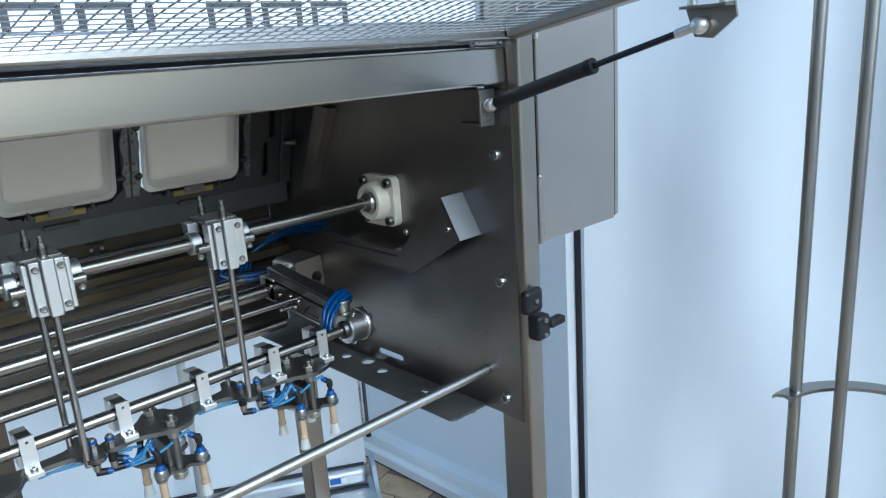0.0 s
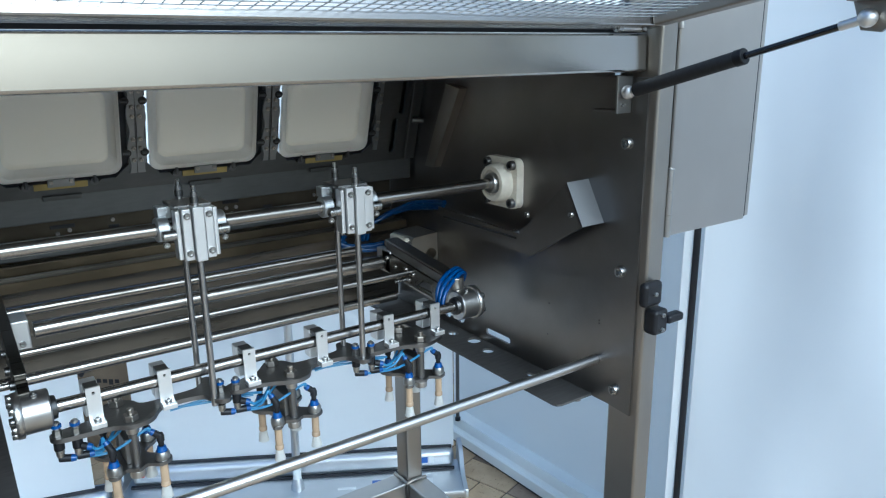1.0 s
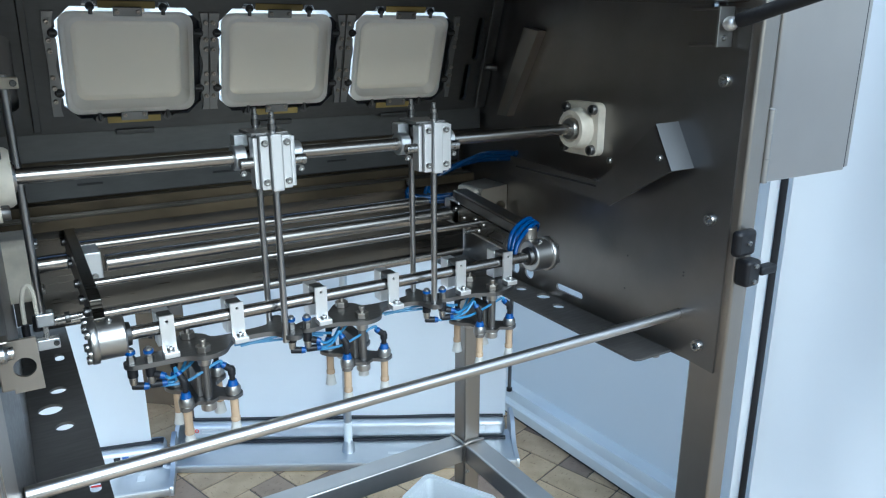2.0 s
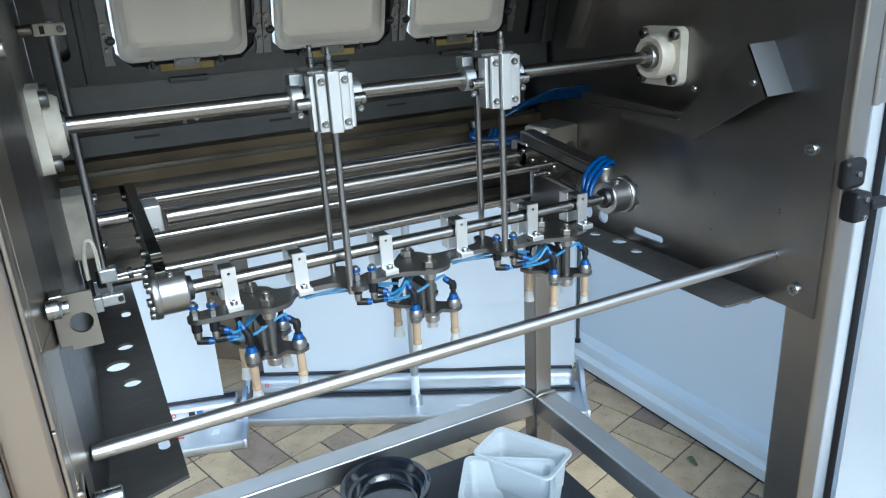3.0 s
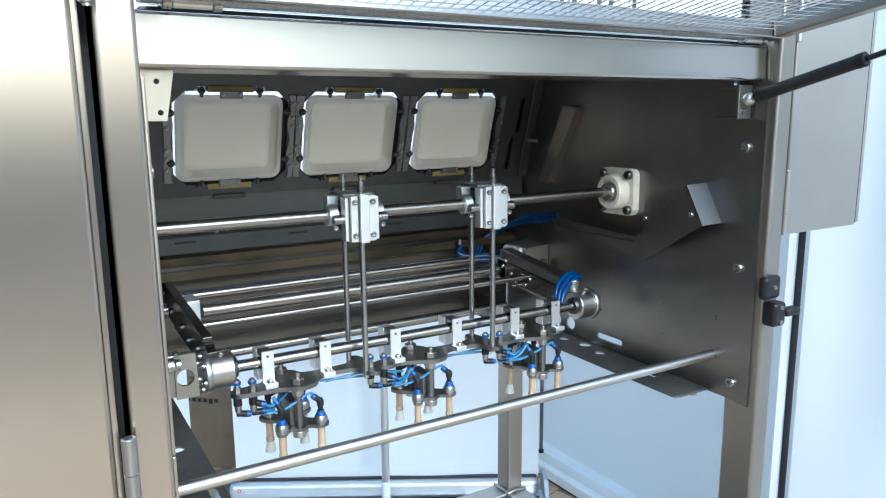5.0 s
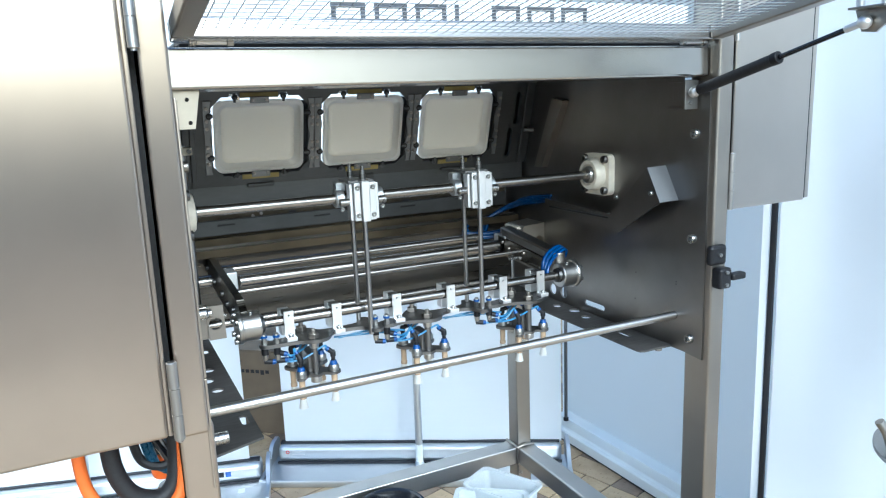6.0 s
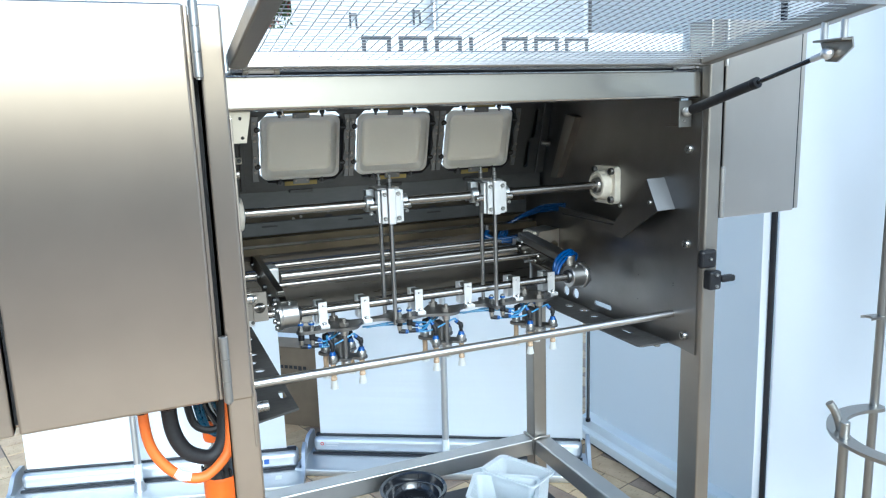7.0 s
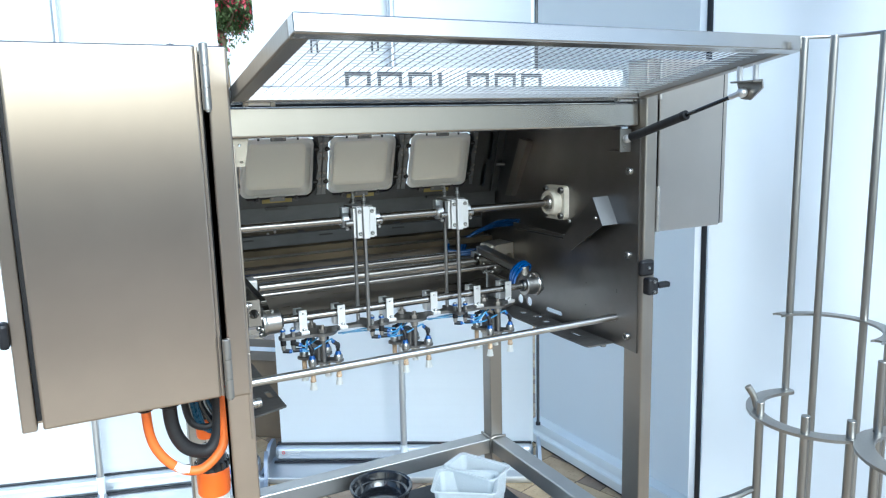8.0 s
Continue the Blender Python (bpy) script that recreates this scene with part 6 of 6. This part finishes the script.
# ---- board on the foot rails with tubs and a bowl ----
solo("shelf_board", box(bmesh.new(), -0.329, 0.3515, 0.06, 0.546, 0.190, 0.205, 0.002), M_SHELF, "dark board lying between the foot rails", "shelf")
for x in (-0.30, 0.28):
    tube40("shelf_bearer", x, x + 0.03, 0.027, 0.540, 0.160, 0.190, M_POST, "square shelf bearer")
BOWL = Matrix.Translation((0.015, 0.420, 0.2052))
bowl = thing("bowl", (0.015, 0.420, 0.205), "round glossy black plastic bowl with a stepped rim", "bowl")
bm = bmesh.new()
lathe(bm, [(0.0001, 0.0735), (0.040, 0.0728), (0.044, 0.074), (0.0475, 0.0740), (0.0500, 0.0765), (0.0535, 0.0875), (0.0585, 0.0890), (0.0625, 0.102), (0.0655, 0.1035), (0.0685, 0.1045), (0.0695, 0.103), (0.0692, 0.099), (0.066, 0.098), (0.0605, 0.073), (0.054, 0.070), (0.047, 0.0), (0.0001, 0.0)], BOWL, 56)
part("shell", bm, M_GLOSS, bowl)
part("base_ring", lathe(bmesh.new(), [(0.0395, 0.0726), (0.0400, 0.0745), (0.0425, 0.0745), (0.0430, 0.0735)], BOWL, 40), M_GLOSS, bowl)


def tub(place, yaw, tilt, w, d, h, label):
    """An open frosted tub with a flared rim."""
    m = Matrix.Translation(place) @ Matrix.Rotation(radians(yaw), 4, "Z") @ Matrix.Rotation(radians(tilt), 4, "X")
    bm = bmesh.new()
    rings = []
    for grow, z, rad in ((0.0, h, 0.012), (0.001, h - 0.003, 0.012), (-0.006, h - 0.004, 0.011), (-0.009, h * 0.55, 0.011), (-0.011, h * 0.5, 0.010), (-0.016, 0.004, 0.010), (-0.022, 0.0, 0.008)):
        rings.append([bm.verts.new((a, b, z)) for a, b in round_rect(w + 2 * grow, d + 2 * grow, rad, 4)])
    for lo, hi in zip(rings, rings[1:]):
        for i in range(len(lo)):
            j = (i + 1) % len(lo)
            bm.faces.new((lo[i], lo[j], hi[j], hi[i]))
    bm.faces.new(rings[-1])
    bmesh.ops.recalc_face_normals(bm, faces=bm.faces)
    bmesh.ops.solidify(bm, geom=list(bm.faces), thickness=0.0012)
    return solo("plastic_tub", bm, M_TUB, label, "tub", "tubs on the board", m=m)


tub((0.222, 0.355, 0.2055), -62, 0, 0.135, 0.085, 0.125, "frosted clear plastic tub on the dark board")
tub((0.172, 0.318, 0.2055), -35, 0, 0.140, 0.105, 0.118, "frosted clear plastic tub leaning against another")


# ---- round wire magazine in front of the machine ----
RC, RR, RL = Vector((0.311, -0.399, 0)), 0.072, 0.079
rack = thing("wire_magazine", (RC.x, RC.y, FLOOR), "tall round wire tray magazine of steel rods and flat rings", "rack")


def arc_plate(c, r, width, a0, a1, z, thick, name, lab=""):
    bm = bmesh.new()
    n = 28
    inner, outer = [], []
    for i in range(n + 1):
        a = radians(a0 + (a1 - a0) * i / n)
        outer.append((c.x + (r + width / 2) * math.cos(a), c.y + (r + width / 2) * math.sin(a)))
        inner.append((c.x + (r - width / 2) * math.cos(a), c.y + (r - width / 2) * math.sin(a)))
    def cap(a, s):
        ca = Vector((c.x + r * math.cos(a), c.y + r * math.sin(a)))
        return [(ca.x + width / 2 * math.cos(a + s * k), ca.y + width / 2 * math.sin(a + s * k)) for k in (0.8, 1.57, 2.35)]
    loop = outer + cap(radians(a1), 1) + inner[::-1] + cap(radians(a0), -1)[::-1]
    plate(bm, loop, [], thick, Matrix.Translation((0, 0, z)))
    return part(name, bm, M_RACK, rack, lab)


def rack_rod(x, y, z0, z1, r=0.005):
    part("rod", cyl(bmesh.new(), (x, y, z0), (x, y, z1), r, 14, bev=0.0008), M_RACK, rack, "round steel rod")


arc_plate(RC, RR, 0.014, 88, -95, 0.818, 0.003, "flat_ring", "flat steel upper ring")
for x, y in ((0.334, -0.331), (0.3515, -0.3605)):
    rack_rod(x, y, FLOOR, 1.188)
for a in (-5, -60):
    rack_rod(RC.x + RR * math.cos(radians(a)), RC.y + RR * math.sin(radians(a)), FLOOR, 1.188)
bm = sweep(bmesh.new(), [Vector((RC.x + RR * math.cos(radians(a)), RC.y + RR * math.sin(radians(a)), 1.188)) for a in range(76, -61, -4)], 0.0022, 8)
part("top_wire", bm, M_RACK, rack, "bent top wire")
RL_C = Vector((0.300, -0.408, 0))
arc_plate(RL_C, RL, 0.018, 66, 262, 0.707, 0.004, "flat_ring", "flat steel lower ring")
RM_C = Vector((0.300, -0.560, 0))
arc_plate(RM_C, 0.078, 0.022, 30, 97, 0.7065, 0.004, "flat_ring", "flat steel lower ring")
arc_plate(RM_C, 0.078, 0.022, 93, 235, 0.7075, 0.004, "flat_ring", "flat steel lower ring")
for a, lift in ((156, 0.018), (204, 0.022), (240, 0.022)):
    x, y = RL_C.x + RL * math.cos(radians(a)), RL_C.y + RL * math.sin(radians(a))
    rack_rod(x, y, FLOOR, 0.711 + lift, 0.0052)
for a in (88, 60):
    rack_rod(RM_C.x + 0.078 * math.cos(radians(a)), RM_C.y + 0.078 * math.sin(radians(a)), FLOOR, 0.80, 0.0052)
part("bent_pin", sweep(bmesh.new(), smooth_path([(0.241, -0.362, 0.708), (0.238, -0.357, 0.728), (0.232, -0.352, 0.741)], 4), 0.0045, 10), M_RACK, rack, "slightly bent pin")
bm = sweep(bmesh.new(), smooth_path([(0.15, -0.36, 0.60), (0.19, -0.37, 0.604), (0.226, -0.372, 0.607), (0.232, -0.372, 0.595), (0.232, -0.372, 0.50)], 6), 0.0045, 8)
part("side_wire", bm, M_RACK, rack, "bent side wire")
for z in (0.42, FLOOR + 0.02):
    bm = sweep(bmesh.new(), [Vector((RL_C.x + RL * math.cos(radians(a)), RL_C.y + RL * math.sin(radians(a)), z)) for a in range(90, 451, 10)], 0.0045, 8)
    part("wire_ring", bm, M_RACK, rack, "round wire ring")

# ---- clay tiles ----
TA = radians(17.0)
tu, tv = Vector((math.cos(TA), math.sin(TA), 0)), Vector((-math.sin(TA), math.cos(TA), 0))
BLOCK = 0.178
TW, TH = BLOCK, BLOCK / 2


def tile_mesh(w, h, seed):
    rnd = random.Random(seed)
    bm = bmesh.new()
    box(bm, -w / 2 + 0.0020, w / 2 - 0.0020, -h / 2 + 0.0020, h / 2 - 0.0020, -0.012, 0.0, 0.0014, 1)
    for v in bm.verts:
        v.co.z += rnd.uniform(-0.0004, 0.0004)
        v.co.x += rnd.uniform(-0.0005, 0.0005)
        v.co.y += rnd.uniform(-0.0005, 0.0005)
    return mesh_of("tile", bm, M_TILE)


tile_kinds = [tile_mesh(TW, TH, s) for s in range(6)]
bed = box(bmesh.new(), -2.9, 2.9, -2.70, 4.6, FLOOR - 0.0039, FLOOR - 0.0025)
paving = thing("tile_paving", (0, 0, FLOOR), "sand and brown clay paving tiles laid in a basket weave", "paving", kind="structure")
part("mortar_bed", bed, M_GROUT, paving, "dark mortar bed")
rnd = random.Random(11)
near, far = [], []
for i in range(-40, 41):
    for j in range(-40, 41):
        across = (i + j) % 2 == 0
        for s in (0.25, 0.75):
            p = Vector((0.021, 1.117, 0)) + tu * BLOCK * (i + (0.5 if across else s)) + tv * BLOCK * (j + (s if across else 0.5))
            if -2.8 < p.x < 2.8 and -2.6 < p.y < 4.5:
                d = max(abs(p.x - 0.30) * 0.75, abs(p.y - 0.95))
                (near if d < 1.2 else far).append((d, p, 0.0 if across else math.pi / 2))
near.sort(key=lambda q: q[0])
far += near[300:]
for d, p, turn in near[:300]:
    part("tile", tile_kinds[rnd.randrange(6)], None, paving, "", Matrix.Translation((p.x, p.y, FLOOR + rnd.uniform(-0.0006, 0.0006))) @ Matrix.Rotation(TA + turn + math.pi * rnd.randrange(2), 4, "Z"))
vs, fs = [], []
for d, p, turn in far:
    z = FLOOR + rnd.uniform(-0.0008, 0.0003)
    k = len(vs)
    a0, a1 = (tu, tv) if turn == 0.0 else (tv, tu)
    hw, hh = TW / 2 - 0.0025, TH / 2 - 0.0025
    for drop in (0.0, 0.006):
        for a, b in ((-hw, -hh), (hw, -hh), (hw, hh), (-hw, hh)):
            q = p + a0 * a + a1 * b
            vs.append((q.x, q.y, z - drop))
    fs.append((k, k + 1, k + 2, k + 3) if turn == 0.0 else (k + 3, k + 2, k + 1, k))
    fs += [(k + a, k + (a + 1) % 4, k + 4 + (a + 1) % 4, k + 4 + a) for a in range(4)]
me = bpy.data.meshes.new("tiles")
me.from_pydata(vs, [], fs)
me.materials.append(M_TILE_FAR)
rest = part("tiles", me, None, paving)
tagged(rest, "clay tiles further off", kind="stuff")

# a fallen leaf by the wall
bm = bmesh.new()
spine = [Vector((0.848 + 0.001 * i, 0.603 - 0.005 * i, FLOOR + 0.003 + 0.004 * math.sin(i * 0.8))) for i in range(7)]
side = Vector((0.6, 0.5, 0.25)).normalized()
lv_, rv_ = [], []
for i, p in enumerate(spine):
    w = 0.009 * math.sin(math.pi * (i + 0.35) / 7)
    lv_.append(bm.verts.new(p - side * w + Vector((0, 0, w * 0.5))))
    rv_.append(bm.verts.new(p + side * w + Vector((0, 0, w * 0.2))))
for i in range(6):
    bm.faces.new((lv_[i], rv_[i], rv_[i + 1], lv_[i + 1]))
ext = bmesh.ops.extrude_face_region(bm, geom=list(bm.faces))
bmesh.ops.translate(bm, vec=(0, 0, -0.0006), verts=[g for g in ext["geom"] if isinstance(g, bmesh.types.BMVert)])
solo("fallen_leaf", bm, M_LEAF, "curled green leaf lying on the tiles", "leaf")
